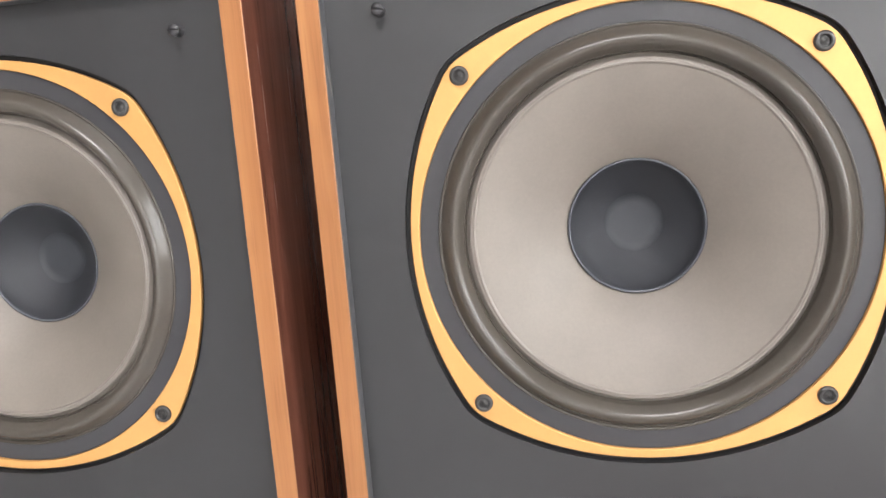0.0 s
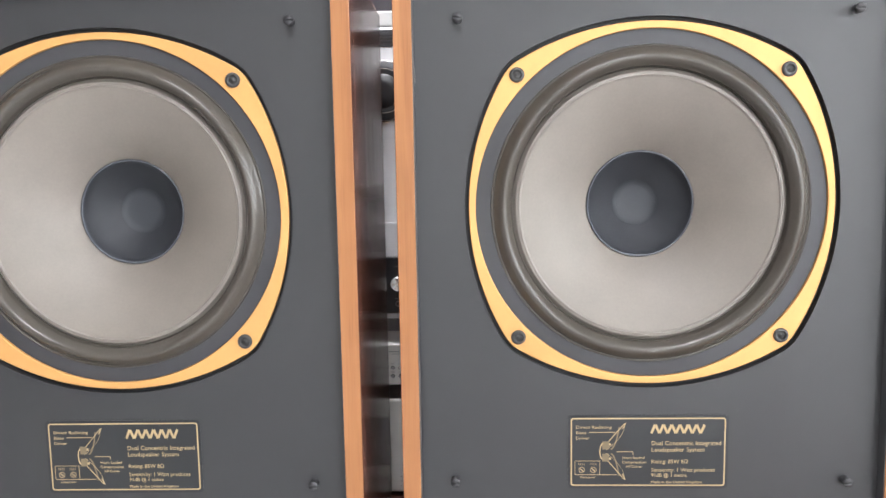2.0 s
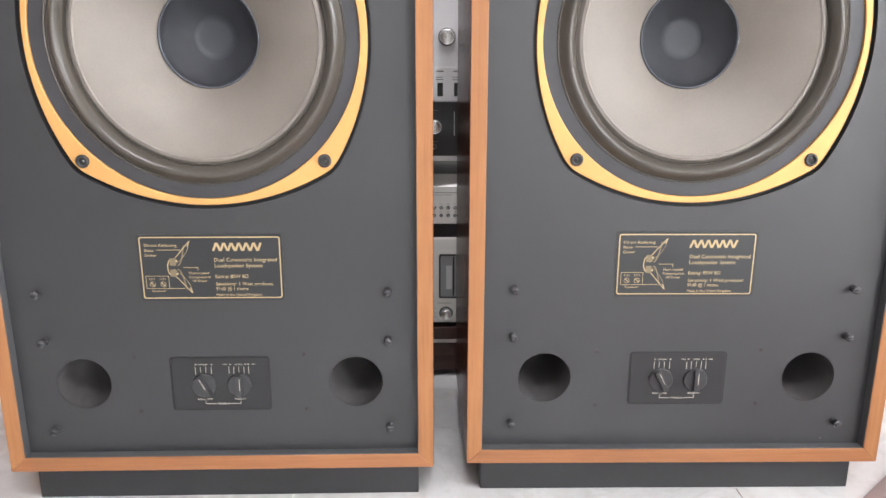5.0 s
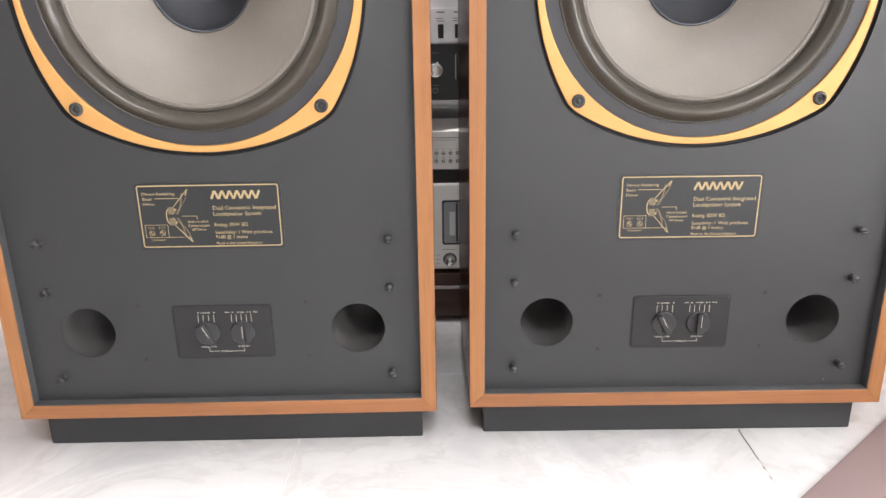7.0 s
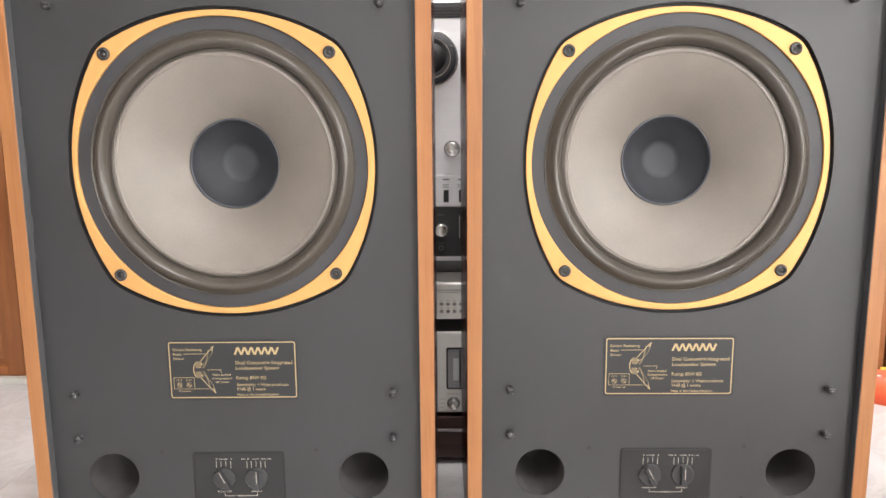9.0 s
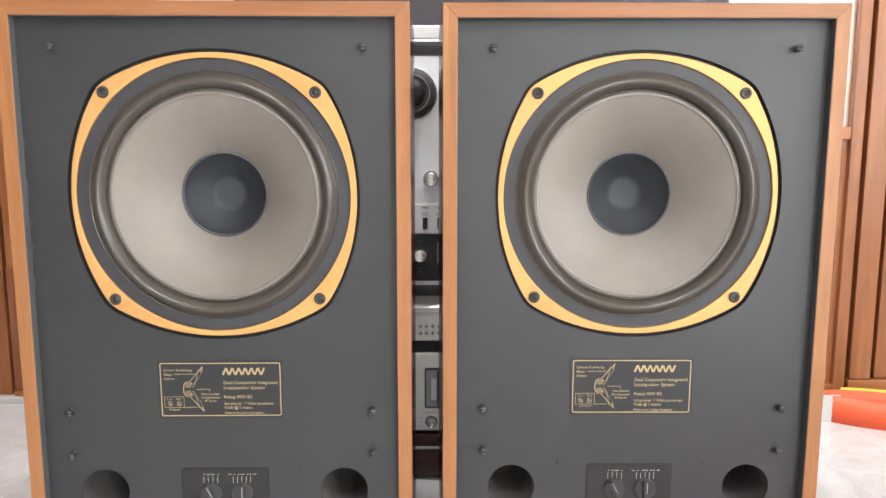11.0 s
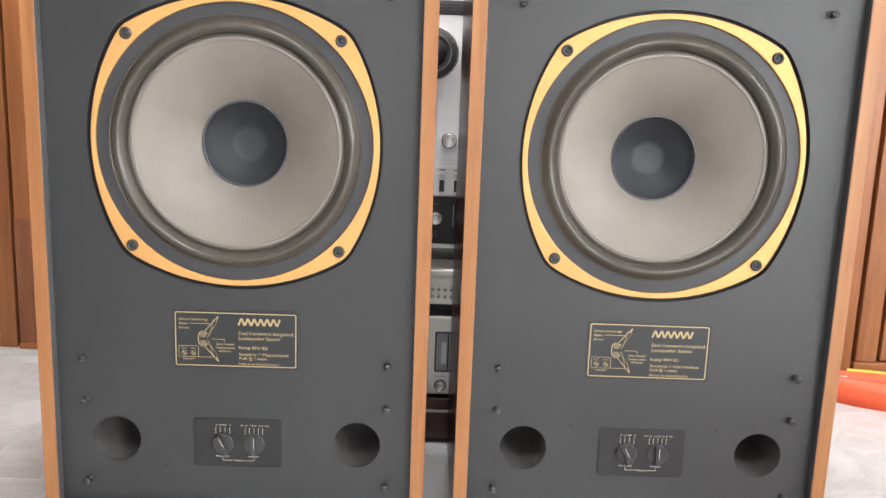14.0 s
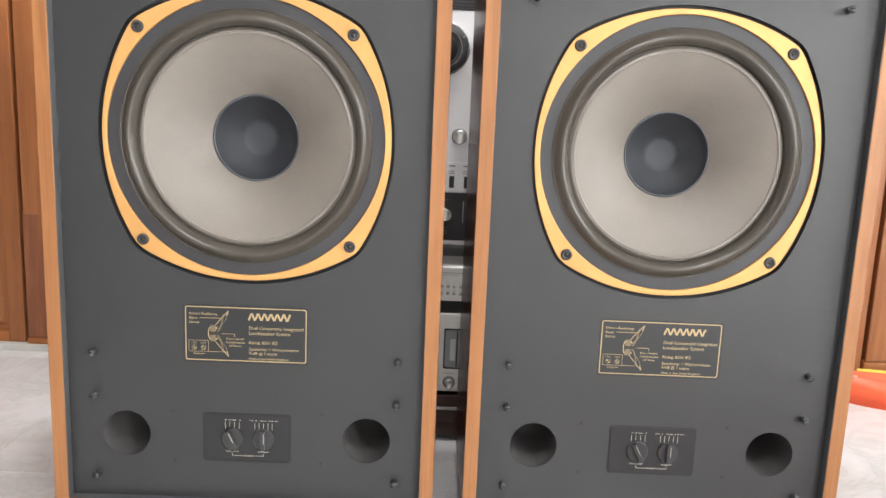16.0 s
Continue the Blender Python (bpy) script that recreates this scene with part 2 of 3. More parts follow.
def part(name, bm, mat, parent=None, label="", smooth=False, kind=""):
    me = bpy.data.meshes.new(name)
    bmesh.ops.recalc_face_normals(bm, faces=bm.faces)
    bm.to_mesh(me)
    bm.free()
    return link(name, me, mat, parent, label, smooth, kind)


def thing(name, label, category, group="", m=None, kind=""):
    ob = new(name)
    ob.empty_display_size = 0.05
    tagged(ob, label, category, group, kind)
    if m is not None:
        ob.matrix_world = m
    return ob


def box(lo, hi, edge=0.0, bm=None):
    bm = bm or bmesh.new()
    made = bmesh.ops.create_cube(bm, size=1.0)["verts"]
    for v in made:
        v.co = Vector([lo[i] + (v.co[i] + 0.5) * (hi[i] - lo[i]) for i in range(3)])
    if edge:
        es = list({e for v in made for e in v.link_edges})
        bmesh.ops.bevel(bm, geom=es, offset=edge, segments=2, profile=0.6, affect="EDGES")
    return bm


def lathe(profile, steps=96, bm=None, centre=(0, 0, 0)):
    """Turns (radius, depth) round the y axis."""
    bm = bm or bmesh.new()
    rings = []
    for r, y in profile:
        if r < 1e-6:
            rings.append([bm.verts.new((centre[0], centre[1] + y, centre[2]))])
        else:
            rings.append([bm.verts.new((centre[0] + r * math.cos(a), centre[1] + y, centre[2] + r * math.sin(a)))
                          for a in (2 * math.pi * k / steps for k in range(steps))])
    for a, b in zip(rings, rings[1:]):
        for k in range(steps):
            j = (k + 1) % steps
            quad = [a[k % len(a)], a[j % len(a)], b[j % len(b)], b[k % len(b)]]
            quad = list(dict.fromkeys(quad))
            if len(quad) > 2:
                bm.faces.new(quad)
    return bm


def plate(loops, front, thick, edge=0.0):
    """A flat plate in the x-z plane with holes, from closed loops of (x, z); its front lies at y = front."""
    cu = bpy.data.curves.new("outline", "CURVE")
    cu.dimensions, cu.fill_mode = "2D", "BOTH"
    cu.extrude, cu.bevel_depth, cu.bevel_resolution = thick / 2 - edge, edge, 1
    cu.offset = -edge
    for loop in loops:
        s = cu.splines.new("POLY")
        s.points.add(len(loop) - 1)
        for p, (x, z) in zip(s.points, loop):
            p.co = (x, z, 0, 1)
        s.use_cyclic_u = True
    ob = bpy.data.objects.new("outline", cu)
    scene.collection.objects.link(ob)
    me = bpy.data.meshes.new_from_object(ob.evaluated_get(bpy.context.evaluated_depsgraph_get()))
    bpy.data.objects.remove(ob)
    bpy.data.curves.remove(cu)
    me.transform(Matrix.Translation((0, front + thick / 2, 0)) @ Matrix.Rotation(radians(90), 4, "X"))
    return me


def circle(x, z, r, n=64):
    return [(x + r * math.cos(2 * math.pi * k / n), z + r * math.sin(2 * math.pi * k / n)) for k in range(n)]


def rounded(x0, z0, x1, z1, r, n=5):
    out = []
    for cx, cz, a0 in ((x1 - r, z1 - r, 0), (x0 + r, z1 - r, 90), (x0 + r, z0 + r, 180), (x1 - r, z0 + r, 270)):
        out += [(cx + r * math.cos(radians(a0 + 90 * k / n)), cz + r * math.sin(radians(a0 + 90 * k / n))) for k in range(n + 1)]
    return out


def chassis(cx, cz, grow=0.0):
    """Bowed square with blunt corners: four shallow arcs joined by tight ones."""
    top, px, pz = 0.194, 0.1405, 0.1560
    sag = top - pz
    big = (px * px + sag * sag) / (2 * sag)
    half = math.asin(px / big)
    turn = math.pi / 2 - 2 * half
    tight = (px - pz) * -math.sqrt(2) / (2 * math.sin(turn / 2))
    pts = []
    for side in range(4):
        base = math.pi / 2 - side * math.pi / 2
        arc = [(big + grow, 0, top - big, a) for a in np.linspace(half, -half, 25)]
        c, s = math.cos(base - math.pi / 2), math.sin(base - math.pi / 2)
        for R, ox, oz, a in arc:
            x, z = -R * math.sin(a), oz + R * math.cos(a)
            pts.append((cx + c * x - s * z, cz + s * x + c * z))
        ex, ez = px - tight * math.sin(half), pz - tight * math.cos(half)
        for a in np.linspace(half, half + turn, 8)[1:-1]:
            x, z = ex + (tight + grow) * math.sin(a), ez + (tight + grow) * math.cos(a)
            pts.append((cx + c * x - s * z, cz + s * x + c * z))
    return pts


def lettering(name, words, x0, z0, width, high, front, mat, parent):
    """Flat raised print, its lower left corner at (x0, z0), fitted to a width and a capital's height."""
    cu = bpy.data.curves.new(name, "FONT")
    cu.body, cu.resolution_u, cu.extrude = words, 2, 0.02
    ob = bpy.data.objects.new(name, cu)
    scene.collection.objects.link(ob)
    me = bpy.data.meshes.new_from_object(ob.evaluated_get(bpy.context.evaluated_depsgraph_get()))
    bpy.data.objects.remove(ob)
    bpy.data.curves.remove(cu)
    xs = [v.co.x for v in me.vertices]
    lo, hi = min(xs), max(xs)
    k = width / (hi - lo)
    for v in me.vertices:
        v.co = Vector((x0 + (v.co.x - lo) * k, front - v.co.z * 0.006, z0 + v.co.y * high / 0.70))
    return link(name, me, mat, parent)


def stroke(bm, a, b, w, front, deep=0.0003):
    """A thin flat bar from a to b in the x-z plane."""
    a, b = Vector(a), Vector(b)
    n = Vector((-(b - a).y, (b - a).x)).normalized() * w / 2
    quad = [a + n, b + n, b - n, a - n]
    lo = [bm.verts.new((p.x, front, p.y)) for p in quad]
    hi = [bm.verts.new((p.x, front + deep, p.y)) for p in quad]
    bm.faces.new(lo)
    bm.faces.new(hi)
    for k in range(4):
        bm.faces.new((lo[k], lo[(k + 1) % 4], hi[(k + 1) % 4], hi[k]))
    return bm


def bent(bm, pts, w, front):
    for a, b in zip(pts, pts[1:]):
        stroke(bm, a, b, w, front)
    return bm


# ---- setting ----
floor = tagged(new("floor"), "polished white marble tile floor with fine pale joints", "floor", kind="structure")
part("screed", box((X0 - 0.2, Y0 - 0.2, -0.06), (X1 + 0.2, Y1 + 0.2, -0.0005)), GROUT, floor)


def wall(name, label, loops, at, turn, thick=0.2, mat=PAINT):
    """An upright wall with openings; loops in its own x-z plane, turned about z and set at a place."""
    me = plate(loops, 0.0, thick)
    me.transform(pose(*at, 0, 0, turn))
    return tagged(link(name, me, mat), label, "wall", kind="structure")


def rect(x0, z0, x1, z1):
    return [(x0, z0), (x1, z0), (x1, z1), (x0, z1)]


DOOR_L, DOOR_R = (-2.30, -0.95), (0.02, 1.42)
wall("wall_north", "white painted wall behind the rack with two timber-filled openings",
     [rect(X0 - 0.2, 0, X1 + 0.2, HIGH), rect(DOOR_L[0], 0.001, DOOR_L[1], 2.15), rect(DOOR_R[0], 0.001, DOOR_R[1], 2.15)], (0, Y1, 0), 0)
wall("wall_south", "white painted wall with a wide, unseen window added for fill light", [rect(X0 - 0.2, 0, X1 + 0.2, HIGH), rect(FILL_WIN_BACK[0], FILL_WIN_BACK[2], FILL_WIN_BACK[1], FILL_WIN_BACK[3])],
     (0, Y0 - 0.2, 0), 0)
# out of view; kept dark so that less light reaches the left loudspeaker
wall("wall_west", "plain unseen wall, made dark brown to dim the left baffle's reflection", [rect(Y0, 0, Y1, HIGH)], (X0, 0, 0), 90, mat=WALL_DIMMER)
wall("wall_east", "white painted wall with two tall windows, the far one added for fill light", [rect(Y0, 0, Y1, HIGH), rect(WIN_NEAR[0], WIN_NEAR[2], WIN_NEAR[1], WIN_NEAR[3]), rect(FILL_WIN_FAR[0], FILL_WIN_FAR[2], FILL_WIN_FAR[1], FILL_WIN_FAR[3])], (X1 + 0.2, 0, 0), 90)
tagged(part("ceiling", box((X0 - 0.2, Y0 - 0.2, HIGH), (X1 + 0.2, Y1 + 0.2, HIGH + 0.15)), CEIL), "plain white painted ceiling", "ceiling", kind="structure")


def window(name, label, lo, hi, axis):
    """A frame with one mullion and two panes in an opening; axis 0 runs along x, 1 along y."""
    w = thing(name, label, "window", kind="structure")

    def bar(nm, a0, a1, z0, z1, d0, d1, mat):
        p, q = ((a0, d0, z0), (a1, d1, z1)) if axis == 0 else ((d0, a0, z0), (d1, a1, z1))
        return part(nm, box(p, q, 0.003 if mat is not CLEAR else 0), mat, w)
    a0, a1, z0, z1, d = lo[0], hi[0], lo[1], hi[1], lo[2]
    bar("window_sill", a0, a1, z0, z0 + 0.05, d, d + 0.06, PAINT)
    bar("window_head", a0, a1, z1 - 0.05, z1, d, d + 0.06, PAINT)
    mid = (a0 + a1) / 2
    for c in (a0 + 0.025, mid, a1 - 0.025):
        bar("window_frame", c - 0.025, c + 0.025, z0 + 0.05, z1 - 0.05, d, d + 0.06, PAINT)
    for b0, b1 in ((a0 + 0.05, mid - 0.025), (mid + 0.025, a1 - 0.05)):
        pane = bar("pane", b0, b1, z0 + 0.05, z1 - 0.05, d + 0.02, d + 0.026, CLEAR)
        pane.visible_shadow = False


window("window_1", "unseen white-framed window with an area lamp as its daylight", (WIN_NEAR[0], WIN_NEAR[2], X1 + 0.02), (WIN_NEAR[1], WIN_NEAR[3]), 1)
# unseen windows added round the two fill lamps
window("fill_window_far", "unseen white-framed window with an area lamp as its daylight", (FILL_WIN_FAR[0], FILL_WIN_FAR[2], X1 + 0.02), (FILL_WIN_FAR[1], FILL_WIN_FAR[3]), 1)
window("fill_window_back", "unseen white-framed window with an area lamp as its daylight", (FILL_WIN_BACK[0], FILL_WIN_BACK[2], Y0 - 0.08), (FILL_WIN_BACK[1], FILL_WIN_BACK[3]), 0)

# housings for the two added overhead lamps, both out of view
for lx0, lx1, ly0, ly1 in ((-0.60, 0.46, -1.98, -1.42), (-0.62, 0.04, -0.10, 0.26)):
    lamp = thing("added_ceiling_light", "unseen, added flat white ceiling light with a pale diffuser", "ceiling light", "ceiling lights")
    part("frame", box((lx0, ly0, HIGH - 0.05), (lx1, ly1, HIGH), 0.004), PAINT, lamp)
    part("diffuser", box((lx0 + 0.03, ly0 + 0.03, HIGH - 0.062), (lx1 - 0.03, ly1 - 0.03, HIGH - 0.05), 0.003), FILL_GLOW, lamp)


# skirting strips along the wall behind the rack
for a, b in ((X0, DOOR_L[0]), (DOOR_L[1], DOOR_R[0]), (DOOR_R[1], X1)):
    tagged(part("baseboard", box((a + 0.001, Y1 - 0.012, 0), (b - 0.001, Y1 - 0.001, 0.07), 0.002), SKIRT), "low grey stone skirting", "baseboard", kind="structure")


# ---- timber doors and panelling in the wall behind ----
def raised_panel(x0, z0, x1, z1, y):
    bm = box((x0, y, z0), (x1, y + 0.012, z1))
    f = min(bm.faces, key=lambda q: q.calc_center_median().y)
    bmesh.ops.inset_individual(bm, faces=[f], thickness=0.018, depth=0.0)
    bmesh.ops.inset_individual(bm, faces=[f], thickness=0.012, depth=0.006)
    return bm


def door_leaf(name, label, x0, x1, z0, z1, splits, glazed, stile=0.055, rail=0.03, low=0.028):
    d = thing(name, label, "door", kind="structure")
    y = Y1 - 0.002
    for a, b in ((x0, x0 + stile), (x1 - stile, x1)):
        part("stile", box((a, y, z0), (b, y + 0.04, z1), 0.003), DOOR_V, d)
    marks = [z0, *splits, z1]
    for k, z in enumerate(marks):
        h = low if k == 0 else rail
        zz = z if k == 0 else z - h if k == len(marks) - 1 else z - h / 2
        part("rail", box((x0 + stile, y + 0.001, zz), (x1 - stile, y + 0.039, zz + h), 0.003), DOOR_H, d)
    for k, (a, b) in enumerate(zip(marks, marks[1:])):
        lo = a + (low if k == 0 else rail / 2)
        hi = b - (rail if k == len(marks) - 2 else rail / 2)
        if glazed[k]:
            g = part("pane", box((x0 + stile, y + 0.018, lo), (x1 - stile, y + 0.024, hi)), FROSTED, d, "white frosted glass pane")
            g.visible_shadow = False
        else:
            part("panel", raised_panel(x0 + stile, lo, x1 - stile, hi, y + 0.014), DOOR_V, d)
    return d


def sill_strip(x0, x1):
    tagged(part("threshold", box((x0, Y1 - 0.025, 0), (x1, Y1 + 0.19, 0.015), 0.002), SKIRT), "low grey stone threshold under the timber doors", "threshold", kind="structure")


sill_strip(DOOR_L[0] + 0.001, DOOR_L[1] - 0.001)
sill_strip(DOOR_R[0] + 0.001, DOOR_R[1] - 0.001)
door_one = door_leaf("door_1", "orange-brown panelled timber door, closed", -1.366, -0.955, 0.0155, 2.145, (0.357, 1.2), (0, 0, 0), 0.062)
part("kick_board", box((-1.3655, Y1 - 0.006, 0.031), (-0.9555, Y1 - 0.0025, 0.350), 0.001), KICK, door_one, "darker brown board over the foot of the door")
part("kick_rail", box((-1.3655, Y1 - 0.012, 0.0155), (-0.9555, Y1 - 0.0025, 0.0305), 0.001), DOOR_H, door_one)
door_leaf("door_2", "orange-brown panelled timber door, closed", -1.84, -1.376, 0.0155, 2.145, (0.9,), (0, 0), 0.042)
door_leaf("door_3", "orange-brown panelled timber door, closed", -2.295, -1.85, 0.0155, 2.145, (0.9,), (0, 0), 0.042)
door_leaf("door_4", "orange-brown timber door with white frosted glass above", 0.03, 0.771, 0.0155, 2.145, (0.684,), (0, 1), 0.030, 0.032)

panelling = thing("wood_panelling", "orange-brown upright boards beside the glazed door", "panelling", kind="structure")
part("bottom_rail", box((0.782, Y1 + 0.002, 0.0155), (1.415, Y1 + 0.04, 0.052), 0.003), DOOR_H, panelling)
part("backing", box((0.765, Y1 + 0.041, 0.0155), (1.415, Y1 + 0.047, 2.145)), KICK, panelling, "dark backing behind the joints")
x = 0.786
for k in range(8):
    w = 0.054 if k % 2 == 0 else 0.074
    back = 0.0 if k % 2 == 0 else 0.010
    part("board", box((x, Y1 + 0.004 + back, 0.054), (x + w, Y1 + 0.036, 2.145), 0.003), DOOR_V, panelling)
    x += w + 0.015
for k in range(2):
    a, b = ((DOOR_L[0] - 0.01, DOOR_L[1] + 0.01), (DOOR_R[0] - 0.01, DOOR_R[1] + 0.01))[k]
    tagged(part("backdrop", box((a, Y1 + 0.26, -0.05), (b, Y1 + 0.27, 2.3)), OUTSIDE if k else DOOR_V), "bright haze outside the glazed door" if k else "timber lining behind the doors", "backdrop", kind="structure")


# ---- loudspeakers ----
CX, CZ = 0.0, 0.5900        # middle of the drive unit


def slotted_peg():
    bm = lathe([(0.0, 0.0), (0.0050, 0.0), (0.0048, -0.0008), (0.0041, -0.0012), (0.0040, -0.0078), (0.0050, -0.0084), (0.0053, -0.0102)], 20)
    for side in (1, -1):       # domed head in two halves, with the slot between
        rim = [(0.0053 * math.cos(a), 0.0053 * math.sin(a)) for a in np.linspace(math.asin(0.12), math.pi - math.asin(0.12), 9)]
        lo = [bm.verts.new((px, -0.0102, side * pz)) for px, pz in rim]
        hi = [bm.verts.new((px * 0.8, -0.0120, side * (0.0007 + (pz - 0.0007) * 0.8))) for px, pz in rim]
        bm.faces.new(hi)
        n = len(lo)
        for k in range(n):
            bm.faces.new((lo[k], lo[(k + 1) % n], hi[(k + 1) % n], hi[k]))
    lathe([(0.0, -0.0101), (0.0052, -0.0101)], 20, bm)
    return bm


def driver_screw():
    bm = lathe([(0.0080, 0.0), (0.0080, -0.0012), (0.0074, -0.0024), (0.0056, -0.0030), (0.0046, -0.0026), (0.0042, -0.0004)], 28)
    lathe([(0.0042, -0.0004), (0.0018, -0.0003), (0.0014, -0.0010), (0.0, -0.0011)], 28, bm)
    return bm


def add_driver(sp, shift, sink):
    """shift moves the unit across; sink sets the cone and cap deeper."""
    CX = shift * 0.4
    drv = part("driver", lathe([(0.186, 0.016), (0.1862, 0.0045), (0.1706, 0.0045), (0.1702, 0.007)], 128), FRAME_GREY, sp, "large concentric drive unit")
    for v in drv.data.vertices:
        v.co += Vector((CX, 0, CZ))
    for p in drv.data.polygons:
        p.use_smooth = False

    def sub(name, prof, mat, label="", across=0.0):
        return part(name, lathe(prof, 128, None, (CX + across, 0, CZ)), mat, drv, label, True)
    seat = shift
    link("chassis_ring", plate([chassis(seat, CZ), circle(CX, CZ, 0.1865, 128)[::-1]], 0.0015, 0.0060, 0.0008), GOLD, drv, "gold chassis ring with four lobes")
    link("gasket", plate([chassis(seat, CZ, 0.010), circle(CX, CZ, 0.180, 96)[::-1]], 0.0078, 0.004), BLACK, drv, "black gasket")
    roll = [(0.1704, 0.0062), (0.1701, 0.0036), (0.1694, 0.0032), (0.1686, 0.0036), (0.1681, 0.0048)]
    roll += [(0.1678 - 0.0196 * k, 0.0046 - 0.0092 * math.sin(math.pi * k ** 1.2)) for k in np.linspace(0, 1, 28)]
    roll += [(0.1480, 0.0070), (0.1477, 0.0104), (0.1468, 0.0122), (0.1462, 0.0122)]
    sub("surround", roll, RUBBER, "glossy brown-grey rubber surround")
    # lip of the cone, falling away outwards to the groove
    sub("cone_bead", [(0.1469, 0.0121), (0.1459, 0.0112), (0.1450, 0.0100), (0.1440, 0.0087), (0.1430, 0.0078), (0.1420, 0.0073), (0.1415, 0.0077), (0.1409, 0.0073),
                      (0.1400, 0.0068), (0.1391, 0.0069), (0.1384, 0.0076), (0.1378, 0.0087)], BEAD, "pale raised bead round the cone")
    r0, r1, d0, d1 = 0.1381, 0.0600, 0.0084, 0.0560 + sink
    sub("cone", [(r0 + (r1 - r0) * s, d0 + (d1 - d0) * (0.60 * s + 0.40 * s ** 2.2)) for s in np.linspace(0, 1, 24)], CONE, "grey paper cone")
    k = sink
    sub("cap_rim", [(0.0606, 0.0560 + k), (0.0604, 0.0536 + k), (0.0594, 0.0530 + k), (0.0582, 0.0538 + k), (0.0576, 0.0562 + k)], RIM, "", seat - CX)
    sub("dust_cap", [(0.0578, 0.0555 + k)] + [(0.0578 - 0.0313 * s, 0.0555 + k + 0.0300 * s ** 0.75) for s in np.linspace(0.02, 1, 16)], CAP, "dark cloth dust cap", seat - CX)
    sub("horn_throat", [(0.0266, 0.0853 + k), (0.0262, 0.0862 + k), (0.018, 0.0875 + k), (0.0, 0.0882 + k)], CAP_MID, "", seat - CX)
    first = None
    for sx in (-1, 1):
        for sz in (-1, 1):
            m = Matrix.Translation((CX + sx * 0.1414, 0.0014, CZ + sz * 0.1412))
            if first is None:
                first = part("screw", driver_screw(), STEEL_DARK, drv, "", True)
                first.matrix_local = m
            else:
                again = first.copy()
                scene.collection.objects.link(again)
                again.matrix_local = m


def add_label(sp):
    """The printed foil plate under the drive unit. u and v run across and down it."""
    lx0, lx1, lz0, lz1 = -0.0845, 0.0848, 0.2795, 0.3575
    W, H = lx1 - lx0, lz1 - lz0
    y = -0.0006
    plate_ob = link("name_plate", plate([rounded(lx0 - 0.003, lz0 - 0.003, lx1 + 0.003, lz1 + 0.003, 0.004)], y, 0.0006), LABEL_BLACK, sp, "black foil plate with gold print")

    def at(u, v):
        return (lx0 + u * W, lz1 - v * H)
    link("border", plate([rounded(lx0, lz0, lx1, lz1, 0.003), rounded(lx0 + 0.0014, lz0 + 0.0014, lx1 - 0.0014, lz1 - 0.0014, 0.002)[::-1]], y - 0.0002, 0.0003), PRINT_GOLD, plate_ob)

    def say(words, u0, u1, v, high, name="print"):
        x0, z = at(u0, v)
        lettering(name, words, x0, z, (u1 - u0) * W, high, y - 0.0001, PRINT_GOLD, plate_ob)
    say("Direct Radiating", 0.035, 0.265, 0.155, 0.0034)
    say("Bass", 0.035, 0.10, 0.235, 0.0034)
    say("Driver", 0.035, 0.12, 0.315, 0.0034)
    say("Dual Concentric Integrated", 0.525, 0.972, 0.400, 0.0048)
    say("Loudspeaker System", 0.525, 0.865, 0.495, 0.0048)
    say("Rating: 85W 8\u03a9", 0.525, 0.760, 0.668, 0.0044)
    say("Sensitivity: 1 Watt produces", 0.525, 0.935, 0.790, 0.0042)
    say("91dB @ 1 metre", 0.525, 0.755, 0.868, 0.0042)
    say("Made in the United Kingdom", 0.525, 0.852, 0.962, 0.0031)
    say("Horn loaded", 0.338, 0.480, 0.602, 0.0030)
    say("Compression", 0.334, 0.490, 0.668, 0.0030)
    say("HF Driver", 0.362, 0.464, 0.732, 0.0030)
    say("Crossover", 0.062, 0.162, 0.888, 0.0024)
    # maker's mark as a row of plain slanting bars
    for k in range(13):
        lean = (0.012, -0.012)[k % 2]
        part("mark_bar", stroke(bmesh.new(), at(0.534 + 0.0265 * k - lean, 0.226), at(0.534 + 0.0265 * k + lean, 0.100), 0.0026, y - 0.0003), PRINT_GOLD, plate_ob)
    # cut-away drawing of the drive unit, with leader lines
    art, motor = bmesh.new(), bmesh.new()
    ya = y - 0.0002
    stroke(art, at(0.120, 0.210), at(0.290, 0.210), 0.0007, ya)
    stroke(art, at(0.350, 0.080), at(0.246, 0.345), 0.0009, ya)
    stroke(art, at(0.350, 0.905), at(0.246, 0.640), 0.0009, ya)
    for s in (1, -1):
        bent(art, [at(0.352 - 0.10 * k ** 1.5 - 0.02 * k, 0.4925 - s * (0.395 - 0.37 * k ** 0.75)) for k in np.linspace(0, 1, 9)], 0.0003, ya)
        bent(art, [at(0.357 - 0.02 * k, 0.4925 - s * (0.42 - 0.09 * k)) for k in (0, 1)], 0.0010, ya)
        stroke(motor, at(0.206, 0.4925 - s * 0.090), at(0.250, 0.4925 - s * 0.090), 0.0090, ya)
        bent(motor, [at(0.262 + 0.072 * k - 0.02 * k * k, 0.4925 - s * (0.03 + 0.33 * k ** 1.6)) for k in np.linspace(0, 1, 7)], 0.0016, ya + 0.0001)
        stroke(art, at(0.248, 0.4925 - s * 0.105), at(0.262, 0.4925 - s * 0.105), 0.0024, ya)
    bent(art, [at(0.212 - 0.022 * math.sin(a), 0.4925 - 0.12 * math.cos(a)) for a in np.linspace(0, math.pi, 9)], 0.0012, ya)
